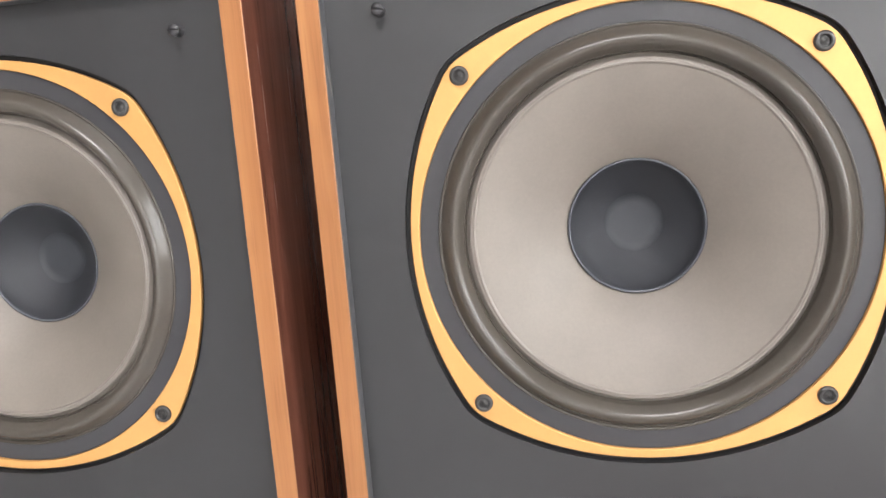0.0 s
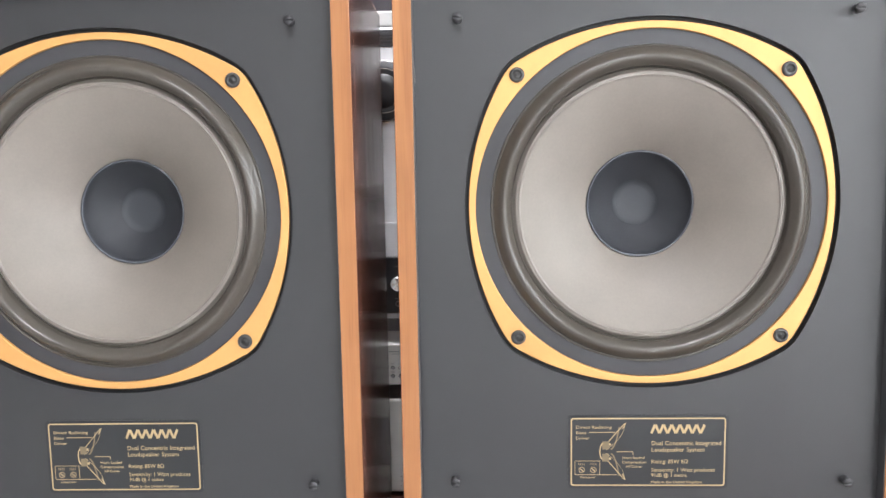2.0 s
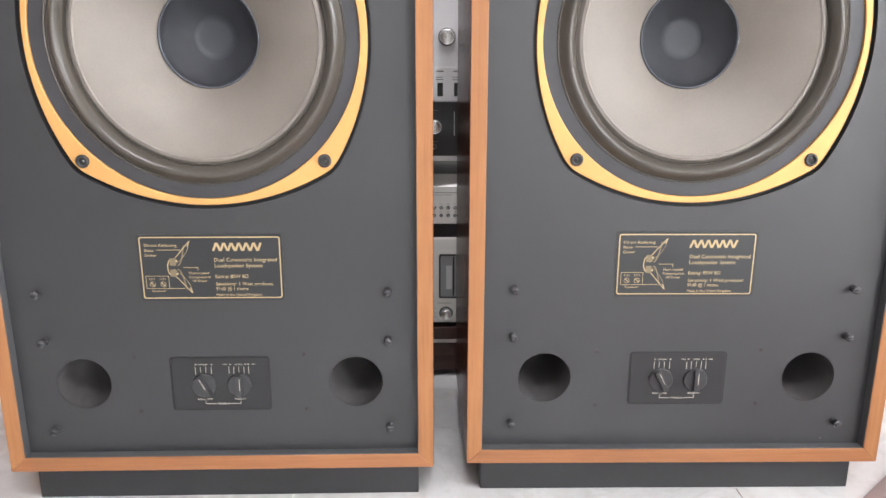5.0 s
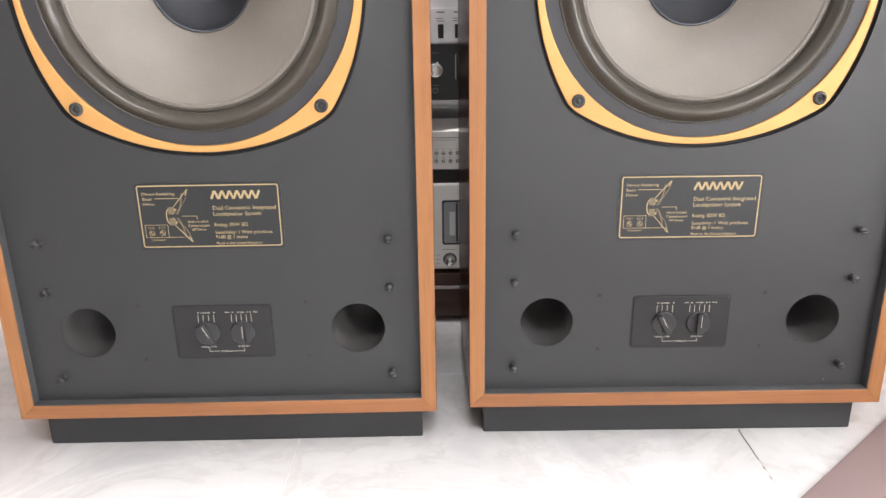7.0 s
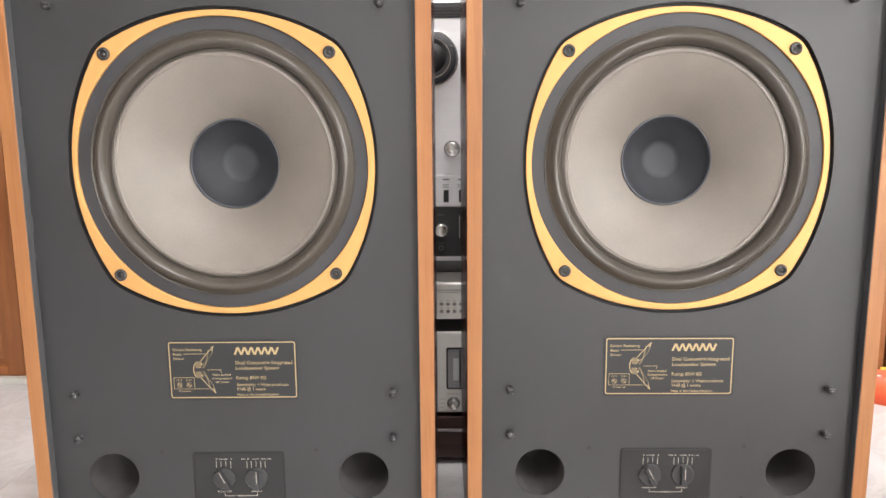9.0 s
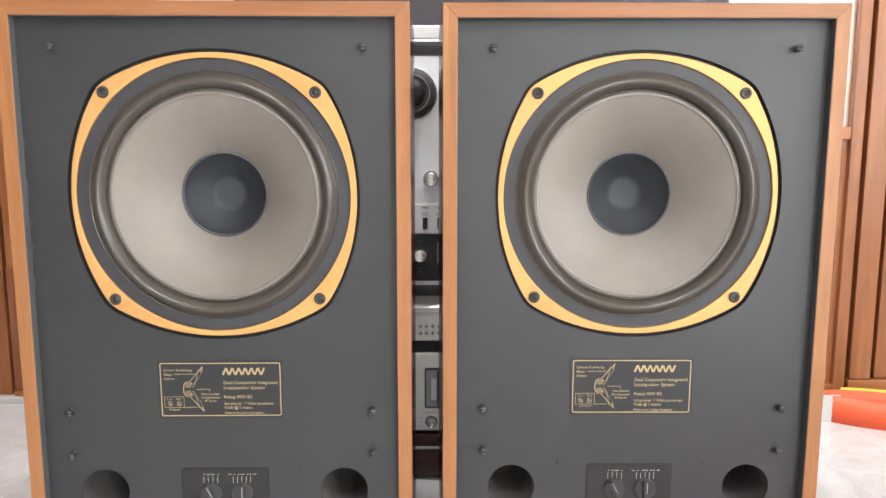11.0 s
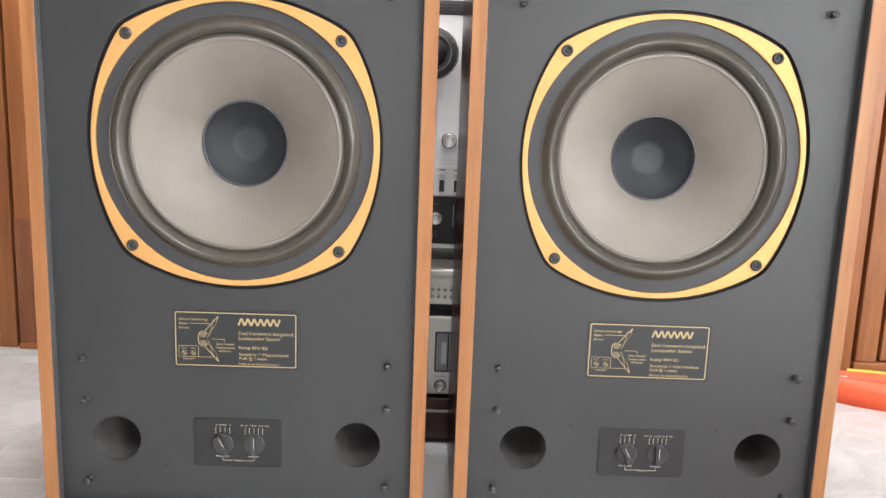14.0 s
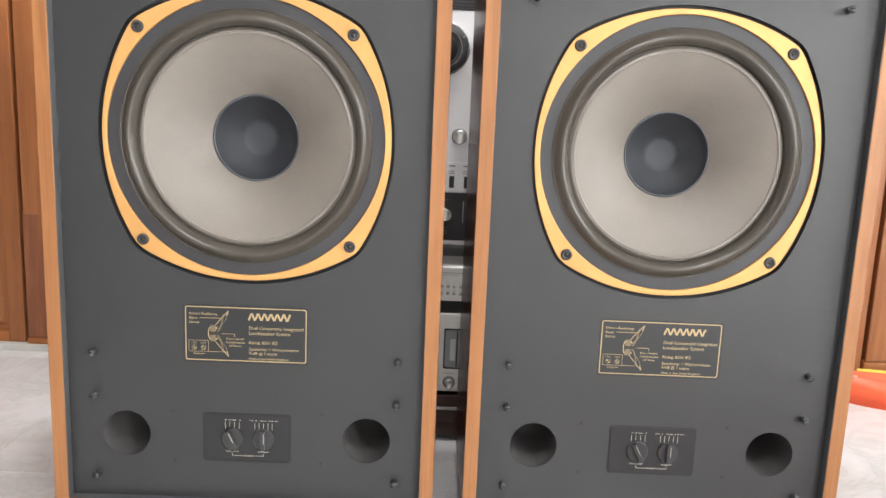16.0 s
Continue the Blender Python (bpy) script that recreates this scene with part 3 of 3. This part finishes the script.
    bent(art, [at(0.300, 0.495), at(0.405, 0.495), at(0.405, 0.545)], 0.0006, ya)
    stroke(art, at(0.185, 0.835), at(0.300, 0.835), 0.0006, ya)
    bent(art, [at(0.028, 0.795), at(0.028, 0.632), at(0.190, 0.632), at(0.190, 0.835), at(0.028, 0.835), at(0.028, 0.795)], 0.0005, ya)
    for u in (0.072, 0.148):
        bent(art, [at(u + 0.019 * math.cos(a), 0.765 + 0.041 * math.sin(a)) for a in np.linspace(0, 2 * math.pi, 13)], 0.0005, ya)
        stroke(art, at(u - 0.012, 0.740), at(u + 0.012, 0.790), 0.0011, ya)
        for k in range(-1, 3):
            stroke(art, at(u - 0.008 + k * 0.012, 0.660), at(u - 0.008 + k * 0.012, 0.695), 0.0004, ya)
    part("motor_drawing", motor, PRINT_DIM, plate_ob)
    part("drawing", art, PRINT_GOLD, plate_ob)


def add_controls(sp, side):
    px0, px1, pz0, pz1 = -0.0600, 0.0620, 0.1305, 0.2005
    panel = link("control_panel", plate([rounded(px0, pz0, px1, pz1, 0.0035)], -0.0012, 0.0030, 0.0005), PANEL_BLACK, sp, "black treble control panel")
    link("panel_gap", plate([rounded(px0 - 0.0018, pz0 - 0.0018, px1 + 0.0018, pz1 + 0.0018, 0.005), rounded(px0, pz0, px1, pz1, 0.0035)[::-1]], -0.0003, 0.0010), BLACK, panel)
    y = -0.0012
    ticks = {-0.0198: (-0.0098, -0.0034, 0.0032, 0.0100), 0.0248: (-0.0124, -0.0064, 0.0, 0.0064, 0.0124)}
    for kx, offs in ticks.items():
        for o in offs:
            part("scale_mark", stroke(bmesh.new(), (kx + o, 0.1888 - (0.0080 if abs(o) < 0.005 else 0.0100)), (kx + o, 0.1888), 0.0006, y - 0.0002), PRINT_WHITE, panel)
        lean = 27 if kx < 0 else 0
        knob = bmesh.new()
        lathe([(0.0152, 0.0), (0.0152, -0.0022), (0.0144, -0.0030), (0.0, -0.0032)], 48, knob)
        box((-0.0034, -0.0088, -0.0146), (0.0034, -0.0028, 0.0146), 0.0008, knob)
        k = part("knob", knob, KNOB_BLACK, panel)
        k.matrix_local = pose(kx, y, 0.1640, 0, -lean, 0)
        line = part("pointer", stroke(bmesh.new(), (0.0016 * side, -0.0040), (0.0016 * side, 0.0118), 0.0007, -0.0091), PRINT_WHITE, panel)
        line.matrix_local = pose(kx, y, 0.1640, 0, -lean, 0)

    def say(words, xc, z, width, high):
        lettering("print", words, xc - width / 2, z, width, high, y - 0.0002, PRINT_WHITE, panel)
    say("LEVEL", -0.0206, 0.1912, 0.0098, 0.0016)
    say("LEVEL", 0.0248, 0.1912, 0.0098, 0.0016)
    say("MIN", 0.0078, 0.1912, 0.0052, 0.0016)
    say("MAX", 0.0432, 0.1912, 0.0058, 0.0016)
    say("ROLL-OFF", -0.0198, 0.1436, 0.0190, 0.0021)
    say("ENERGY", 0.0248, 0.1436, 0.0150, 0.0021)
    say("TREBLE", 0.0025, 0.1372, 0.0155, 0.0021)
    part("bracket_line", bent(bmesh.new(), [(-0.0198, 0.1422), (-0.0198, 0.1382), (-0.0065, 0.1382)], 0.0006, y - 0.0002), PRINT_WHITE, panel)
    part("bracket_line", bent(bmesh.new(), [(0.0248, 0.1422), (0.0248, 0.1382), (0.0112, 0.1382)], 0.0006, y - 0.0002), PRINT_WHITE, panel)
    for o in (-0.0288, -0.0153, -0.0088, 0.0143, 0.0333, 0.0370):      # small figures too worn to read
        part("worn_figure", stroke(bmesh.new(), (o - 0.0009, 0.1920), (o + 0.0009, 0.1920), 0.0012, y - 0.0002), PRINT_WHITE, panel)


def loudspeaker(label, m, shift, sink, side):
    sp = thing("loudspeaker", label, "loudspeaker", "pair of loudspeakers", m)
    ox, z0, z1, t, front, deep = 0.2700, 0.0515, 0.8475, 0.0192, -0.0142, 0.300

    def board(name, loop, mat):
        return link(name, plate([loop], front, deep, 0.0007), mat, sp)
    g = 0.00015
    board("side_panel", [(-ox, z0), (-ox + t, z0 + t), (-ox + t, z1 - t), (-ox, z1)], TEAK_V)
    board("side_panel", [(ox, z0), (ox, z1), (ox - t, z1 - t), (ox - t, z0 + t)], TEAK_V)
    board("top_panel", [(-ox + g, z1), (-ox + t + g, z1 - t), (ox - t - g, z1 - t), (ox - g, z1)], TEAK_H)
    board("bottom_panel", [(-ox + g, z0), (ox - g, z0), (ox - t - g, z0 + t), (-ox + t + g, z0 + t)], TEAK_H)
    k = 0.0008
    for lo, hi in (((-ox + t, front + 0.0008, z0 + t), (-ox + t + k, -0.0002, z1 - t)), ((ox - t - k, front + 0.0008, z0 + t), (ox - t, -0.0002, z1 - t)),
                   ((-ox + t + k, front + 0.0008, z1 - t - k), (ox - t - k, -0.0002, z1 - t)), ((-ox + t + k, front + 0.0008, z0 + t), (ox - t - k, -0.0002, z0 + t + k))):
        part("lip_lining", box(lo, hi), LIP, sp, "charcoal painted inside of the lip")
    # thin side skins, coloured darker to carry the shade of the gap
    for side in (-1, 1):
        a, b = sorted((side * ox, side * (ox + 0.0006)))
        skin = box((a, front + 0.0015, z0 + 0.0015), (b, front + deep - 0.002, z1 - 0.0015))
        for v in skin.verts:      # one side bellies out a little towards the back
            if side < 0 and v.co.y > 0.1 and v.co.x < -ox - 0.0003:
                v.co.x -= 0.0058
        part("side_veneer", skin, TEAK_SHADED, sp, "reddish-brown teak side, its colour darkened for the shade in the gap")
    part("back_panel", box((-ox + t, 0.268, z0 + t), (ox - t, 0.284, z1 - t)), PLINTH, sp)
    part("plinth", box((-0.2508, 0.0108, -0.0016), (0.2508, 0.272, z0), 0.002), PLINTH, sp, "charcoal painted plinth")
    ports = [(-0.1705, 0.1665), (0.1722, 0.1665)]
    link("baffle", plate([rect(-ox + t, z0 + t, ox - t, z1 - t), chassis(CX + shift, CZ, 0.0044)[::-1]] + [circle(px, pz, 0.0338)[::-1] for px, pz in ports], 0.0, 0.020), BAFFLE, sp, "charcoal grey painted front baffle")
    for px, pz in ports:
        tube = lathe([(0.0332, 0.0010), (0.0332, 0.105), (0.0, 0.106)], 64, None, (px, 0, pz))
        part("port_tube", tube, CARD, sp, "dark open reflex port", True)
    add_driver(sp, shift, sink)
    add_label(sp)
    add_controls(sp, side)
    first = None
    for x, z in ((-0.2030, 0.7895), (0.2065, 0.7895), (-0.2125, 0.2870), (0.2140, 0.2870), (-0.2125, 0.2240), (0.2135, 0.2235), (-0.2125, 0.1040), (0.2140, 0.1040)):
        lean = random.uniform(-12, 12)
        if first is None:
            first = part("peg", slotted_peg(), PEG, sp, "slotted grille peg", True)
            ob = first
        else:
            ob = first.copy()
            scene.collection.objects.link(ob)
        ob.matrix_local = pose(x, -0.0001, z, 0, lean, 0)
    hole = None
    for x, z in ((-0.1035, 0.2025), (-0.1028, 0.1275), (0.1073, 0.2040), (0.1075, 0.1290)):
        if hole is None:
            hole = part("pin_hole", lathe([(0.0024, -0.0001), (0.0020, -0.0009), (0.0011, -0.0007), (0.0, 0.0006)], 16), RUST, sp, "", True)
            ob = hole
        else:
            ob = hole.copy()
            scene.collection.objects.link(ob)
        ob.matrix_local = pose(x, 0, z)
    return sp


right = loudspeaker("large teak loudspeaker, grille off, charcoal baffle and gold-ringed driver", pose(0, 0, 0.0016), 0.0, 0.0, 1)
left = loudspeaker("large teak loudspeaker with a scuffed lip, charcoal baffle, gold-ringed driver",
                   pose(-0.5842, -0.0122, 0.0016, 0, 0, 0.828), 0.0022, 0.0016, -1)
part("splinter", bent(bmesh.new(), [(-0.2502, 0.750), (-0.2492, 0.741), (-0.2484, 0.732), (-0.2481, 0.724)], 0.0004, -0.010), BEAD, right, "pale lifted splinter of veneer")

SCUFF = plain("pale_scuffed_edge", (0.085, 0.087, 0.09), 0.7, 0, 0.3)
for z, high, w in ((0.585, 0.030, 0.0010), (0.548, 0.016, 0.0014), (0.507, 0.022, 0.0012), (0.470, 0.010, 0.0018), (0.655, 0.012, 0.0010), (0.345, 0.018, 0.0010)):
    part("scuff", bent(bmesh.new(), [(-0.2492, z), (-0.2486, z + high * 0.55), (-0.2490, z + high)], w, -0.0009), SCUFF, left)
part("scuff", stroke(bmesh.new(), (-0.1660, 0.4545), (-0.1648, 0.4552), 0.0014, -0.0004), SCUFF, left)
part("paint_fleck", stroke(bmesh.new(), (0.1985, 0.0790), (0.1992, 0.0797), 0.0013, -0.0004), PRINT_WHITE, right)
part("paint_fleck", stroke(bmesh.new(), (0.1380, 0.0775), (0.1450, 0.0778), 0.0005, -0.0004), SCUFF, right)


# ---- audio stack behind ----
FY = 0.385                  # plane of the front panels


def unit(name, label, category, x0, x1, z0, z1, deep, face, edge=0.003, feet=0.0, slope=0.0):
    u = thing(name, label, category)
    part("casing", box((x0 + 0.004, FY + 0.006 + slope, z0 + feet), (x1 - 0.004, FY + deep, z1 - 0.002), 0.003), GEAR_GREY, u)
    front = box((x0, FY, z0 + feet), (x1, FY + 0.008 + slope, z1), 0 if slope else edge)
    for v in front.verts:         # slanting upper edge
        if slope and v.co.y < FY + 0.001 and v.co.z > z1 - 0.001:
            v.co.z -= slope
    part("front_panel", front, face, u)
    if feet:
        for fx in (x0 + 0.05, x1 - 0.05):
            for fy in (FY + 0.04, FY + deep - 0.05):
                part("foot", box((fx - 0.016, fy - 0.016, z0), (fx + 0.016, fy + 0.016, z0 + feet), 0.002), GEAR_BLACK, u)
    return u


def dial(u, x, z, r, deep, mat, name="knob"):
    knob = part(name, lathe([(r, 0.0), (r, -deep + 0.002), (r * 0.96, -deep + 0.0006), (r * 0.90, -deep), (r * 0.84, -deep + 0.0005), (r * 0.45, -deep + 0.0011), (0, -deep + 0.0014)], 48, None, (x, FY, z)), mat, u, "turned metal knob")
    part("knob_skirt", lathe([(r * 1.16, 0.0), (r * 1.14, -0.0022), (r * 1.0, -0.0028)], 48, None, (x, FY, z)), GEAR_GREY, knob)
    part("knob_mark", box((x - 0.0005, FY - deep - 0.0003, z + r * 0.45), (x + 0.0005, FY - deep + 0.0012, z + r * 0.92)), GEAR_BLACK, knob)


stand = thing("audio_stand", "low dark mahogany audio stand carrying stacked hi-fi units", "stand")
part("top_board", box((-0.62, FY - 0.006, 0.0715), (0.03, FY + 0.40, 0.095), 0.002), STAND_WOOD, stand)
# the front edge's highlight, put in as a thin pale strip
part("edge_trim", box((-0.62, FY - 0.0085, 0.0662), (0.03, FY - 0.0005, 0.0712), 0.001), EDGE_GLINT, stand, "pale strip standing for the highlight along the front edge")
part("front_panel", box((-0.60, FY - 0.004, 0.012), (0.01, FY + 0.018, 0.066), 0.002), STAND_WOOD, stand)
part("side_panel", box((-0.615, FY, 0.0), (-0.601, FY + 0.39, 0.071), 0.002), STAND_WOOD, stand)
part("side_panel", box((0.011, FY, 0.0), (0.025, FY + 0.39, 0.071), 0.002), STAND_WOOD, stand)

A0, A1 = -0.51, -0.08
low_amp = unit("cassette_deck", "champagne silver hi-fi unit with a smoked window and round knob", "hi-fi unit", A0, A1, 0.095, 0.259, 0.30, CHAMPAGNE, 0.004, 0.006)
link("window_bezel", plate([rounded(-0.304, 0.148, -0.180, 0.229, 0.004), rounded(-0.301, 0.151, -0.183, 0.226, 0.003)[::-1]], FY - 0.0016, 0.0020), GEAR_BLACK, low_amp)
part("window", box((-0.301, FY - 0.0008, 0.151), (-0.183, FY + 0.001, 0.226)), WINDOW_DARK, low_amp, "smoked tape window")
part("cassette_label", box((-0.291, FY - 0.0012, 0.165), (-0.281, FY - 0.0007, 0.208)), PALE_CARD, low_amp, "pale strip behind the window")
part("window_post", box((-0.2795, FY - 0.0012, 0.153), (-0.2765, FY - 0.0007, 0.224)), GEAR_BLACK, low_amp)
dial(low_amp, -0.291, 0.120, 0.0088, 0.014, CHROME)
part("knob_collar", lathe([(0.0122, 0.0), (0.0120, -0.0010), (0.0092, -0.0012)], 40, None, (-0.291, FY, 0.120)), GEAR_BLACK, low_amp, "", True)
bm = bmesh.new()
for k in range(3):
    stroke(bm, (-0.316, 0.128 - 0.008 * k), (-0.308, 0.128 - 0.008 * k), 0.0008, FY - 0.0004)
stroke(bm, (-0.304, 0.1385), (-0.281, 0.1385), 0.0010, FY - 0.0004)
part("print_bars", bm, GREY_PRINT, low_amp)

mid_amp = unit("tuner", "champagne silver hi-fi unit with two rows of small round buttons", "hi-fi unit", A0, A1, 0.259, 0.367, 0.28, CHAMPAGNE, 0.006, 0.025, 0.018)
for r in range(2):
    for k in range(9):
        part("button", lathe([(0.0019, 0), (0.0019, -0.0032), (0.0016, -0.0040), (0.0009, -0.0044), (0, -0.0045)], 16, None, (-0.348 + 0.0120 * k, FY, 0.312 - 0.0138 * r)), SATIN, mid_amp, "", True)
        part("button_collar", lathe([(0.0031, 0.0), (0.0030, -0.0007), (0.0020, -0.0008)], 16, None, (-0.348 + 0.0120 * k, FY, 0.312 - 0.0138 * r)), GEAR_BLACK, mid_amp, "", True)
bm = bmesh.new()
stroke(bm, (-0.330, 0.3385), (-0.272, 0.3385), 0.0012, FY - 0.0004)
stroke(bm, (-0.325, 0.3345), (-0.280, 0.3345), 0.0008, FY - 0.0004)
for r in range(2):
    for k in range(9):
        stroke(bm, (-0.351 + 0.0120 * k, 0.3185 - 0.0138 * r), (-0.345 + 0.0120 * k, 0.3185 - 0.0138 * r), 0.0007, FY - 0.0004)
part("print_bars", bm, GREY_PRINT, mid_amp)

deck = unit("tape_deck", "silver open-reel tape deck with a black lower control panel", "tape deck", -0.52, -0.075, 0.367, 0.851, 0.20, SILVER, 0.003, 0.026)
part("control_strip", box((-0.518, FY - 0.004, 0.402), (-0.077, FY + 0.001, 0.4925), 0.002), GEAR_BLACK, deck, "black lower control panel")
part("switch_plate", box((-0.518, FY - 0.0025, 0.494), (-0.077, FY + 0.001, 0.5485), 0.001), SILVER, deck)
part("vent_strip", box((-0.518, FY - 0.003, 0.8215), (-0.077, FY + 0.001, 0.847), 0.001), FRAME_GREY, deck, "dark slotted vent strip")
for k in range(3):
    part("vent_slot", box((-0.515, FY - 0.0042, 0.8250 + 0.0056 * k), (-0.080, FY - 0.0028, 0.8280 + 0.0056 * k)), GEAR_BLACK, deck)
bm = bmesh.new()
for k in range(72):
    box((-0.513 + 0.006 * k, FY - 0.0042, 0.8425), (-0.5105 + 0.006 * k, FY - 0.0028, 0.8447), 0, bm)
part("vent_perforation", bm, GEAR_BLACK, deck, kind="stuff")
for cx in (-0.327, -0.185):
    reel = part("reel", lathe([(0.0, -0.004), (0.017, -0.004), (0.018, -0.010), (0.0440, -0.010), (0.0449, -0.0088), (0.0449, -0.0015), (0.043, 0.0)], 72, None, (cx, FY, 0.7535)), FRAME_GREY, deck, "dark grey reel hub disc", True)
    part("reel_line", lathe([(0.0335, -0.0101), (0.0335, -0.0106), (0.0342, -0.0106), (0.0342, -0.0101)], 72, None, (cx, FY, 0.7535)), PRINT_WHITE, reel, "", True)
    part("reel_tick", box((cx + 0.0335, FY - 0.0106, 0.7735), (cx + 0.0385, FY - 0.0099, 0.7743)), PRINT_WHITE, reel)
    part("reel_core", lathe([(0.026, -0.010), (0.025, -0.0118), (0.010, -0.0122), (0.0, -0.0122)], 48, None, (cx, FY, 0.7535)), GEAR_BLACK, reel, "", True)
    part("reel_rim", lathe([(0.0452, -0.001), (0.0466, -0.003), (0.0480, -0.001)], 72, None, (cx, FY, 0.7535)), CHROME, reel, "", True)
dial(deck, -0.291, 0.5965, 0.0125, 0.018, CHROME)
dial(deck, -0.311, 0.452, 0.0115, 0.020, CHROME)
part("jack", lathe([(0.0048, -0.004), (0.0048, -0.006), (0.0030, -0.006), (0.0028, -0.003), (0, -0.003)], 24, None, (-0.312, FY, 0.418)), GEAR_GREY, deck, "", True)
for sx in (-0.302, -0.2745, -0.247):
    part("switch", box((sx - 0.0046, FY - 0.008, 0.5015), (sx + 0.0046, FY - 0.002, 0.5235), 0.001), GEAR_BLACK, deck)
bm = bmesh.new()
for sx in (-0.302, -0.2745, -0.247):
    stroke(bm, (sx - 0.006, 0.5420), (sx + 0.006, 0.5420), 0.0018, FY - 0.003)
    stroke(bm, (sx - 0.007, 0.5322), (sx + 0.004, 0.5322), 0.0010, FY - 0.003)
    stroke(bm, (sx - 0.007, 0.5284), (sx + 0.005, 0.5284), 0.0010, FY - 0.003)
part("print_bars", bm, GEAR_GREY, deck)
part("slider_slot", box((-0.2790, FY - 0.0046, 0.4365), (-0.2776, FY - 0.0039, 0.4765), 0), SATIN, deck, "bright slot of a level slider")
bm = bmesh.new()
stroke(bm, (-0.317, 0.4785), (-0.306, 0.4785), 0.0012, FY - 0.0044)
stroke(bm, (-0.317, 0.4265), (-0.306, 0.4265), 0.0010, FY - 0.0044)
part("panel_print_bars", bm, GEAR_GREY, deck)

top_unit = unit("timer_unit", "slim pale silver hi-fi unit on top of the tape deck", "hi-fi unit", -0.50, -0.09, 0.851, 0.876, 0.18, SATIN, 0.003)

tv = thing("television", "large flat television with a dark switched-off screen on the wall", "television")
part("casing", box((-0.758, 0.800, 0.80), (0.405, 0.8485, 1.48), 0.004), GEAR_BLACK, tv)
part("screen", box((-0.751, 0.797, 0.808), (0.398, 0.801, 1.473), 0.001), TV_BLACK, tv, "dark grey-violet screen")


# ---- loose things on the floor ----
u, n = Vector((0.751, 0.660)), Vector((0.660, -0.751))
c = Vector((0.405, 0.1105))
corners = [c, c - u * 0.95, c - u * 0.95 + n * 0.7, c + n * 0.7]
bm = bmesh.new()
low = [bm.verts.new((p.x, p.y, 0.0)) for p in corners]
top = [bm.verts.new((p.x, p.y, 0.004)) for p in corners]
bm.faces.new(low), bm.faces.new(top)
for k in range(4):
    bm.faces.new((low[k], low[(k + 1) % 4], top[(k + 1) % 4], top[k]))
bmesh.ops.bevel(bm, geom=[e for e in bm.edges if all(v in top for v in e.verts)], offset=0.0015, segments=2, affect="EDGES")
tagged(part("floor_mat", bm, MAT_BROWN), "plain mauve-brown flat mat lying on the marble floor", "mat")

coil = thing("plastic_band", "orange-red plastic band lying in a loop, riveted zinc end plate", "band")


def loop_wall(pts, z0, z1, thick):
    bm = bmesh.new()
    rows = []
    for k, p in enumerate(pts):
        q, r = Vector(pts[max(0, k - 1)]), Vector(pts[min(len(pts) - 1, k + 1)])
        s = Vector((-(r - q).y, (r - q).x)).normalized() * thick / 2
        p = Vector(p)
        rows.append([bm.verts.new((a.x, a.y, z)) for a, z in ((p + s, z0), (p - s, z0), (p - s, z1), (p + s, z1))])
    for a, b in zip(rows, rows[1:]):
        for k in range(4):
            bm.faces.new((a[k], b[k], b[(k + 1) % 4], a[(k + 1) % 4]))
    bm.faces.new(rows[0]), bm.faces.new(rows[-1])
    return bm


def oval(grow, a0, a1, n):
    """Part of the slanting oval in which the band lies, from one angle to another."""
    return [(0.785 + (0.135 + grow) * math.cos(a), 0.674 + (0.044 + grow) * math.sin(a) - 0.045 * math.cos(a)) for a in np.linspace(radians(a0), radians(a1), n)]


part("band", loop_wall(oval(0.0, -174, 172, 64), 0.0, 0.065, 0.003), ORANGE, coil, "orange-red plastic band", True)
part("liner", loop_wall(oval(0.006, 15, 125, 40), 0.001, 0.070, 0.003), YELLOW, coil, "yellow outer band", True)
curl = oval(-0.012, -165, -60, 24)
tip = curl[-1]
curl += [(tip[0] + 0.010 * math.sin(a), tip[1] + 0.010 - 0.010 * math.cos(a)) for a in np.linspace(0.2, 3.6, 14)]
part("folded_end", loop_wall(curl, 0.001, 0.063, 0.003), ORANGE, coil, "curled inner end of the band", True)
part("end_plate", box((0.632, 0.6945, 0.0), (0.681, 0.6990, 0.066), 0.0015), ZINC, coil, "zinc end plate")
for z in (0.018, 0.050):
    part("rivet", lathe([(0.0035, 0.0), (0.0030, -0.0016), (0, -0.0022)], 16, None, (0.666, 0.6946, z)), ZINC, coil, "", True)


# ---- floor tiles, joints at x = -0.5012 + 0.6 k ----
GAP = 0.0011
tile_mesh = None
ix0, ix1 = math.floor((X0 + 0.5012) / 0.6), math.ceil((X1 + 0.5012) / 0.6)
iy0, iy1 = math.floor((Y0 - 0.18) / 0.6), math.ceil((Y1 - 0.18) / 0.6)
for i in range(ix0, ix1):
    for j in range(iy0, iy1):
        if tile_mesh is None:
            bm = box((GAP / 2, GAP / 2, -0.010), (0.6 - GAP / 2, 0.6 - GAP / 2, 0.0))
            bmesh.ops.bevel(bm, geom=[e for e in bm.edges if all(v.co.z > -0.001 for v in e.verts)], offset=0.0003, segments=1, affect="EDGES")
            tile = part("tile", bm, MARBLE, floor)
            tile_mesh = tile.data
        else:
            tile = new("tile", tile_mesh)
            tile.parent = floor
        tile.location = (-0.5012 + 0.6 * i, 0.18 + 0.6 * j, 0)
bm = bmesh.new()
for y0, y1, w in ((-0.062, 0.008, 0.0010), (-0.084, -0.076, 0.0006), (-0.104, -0.098, 0.0008)):
    box((0.0982 - w / 2, y0, -0.002), (0.0982 + w / 2, y1, 0.0004), 0, bm)
part("joint_dirt", bm, JOINT_DIRT, floor, "brown dirt in a tile joint")
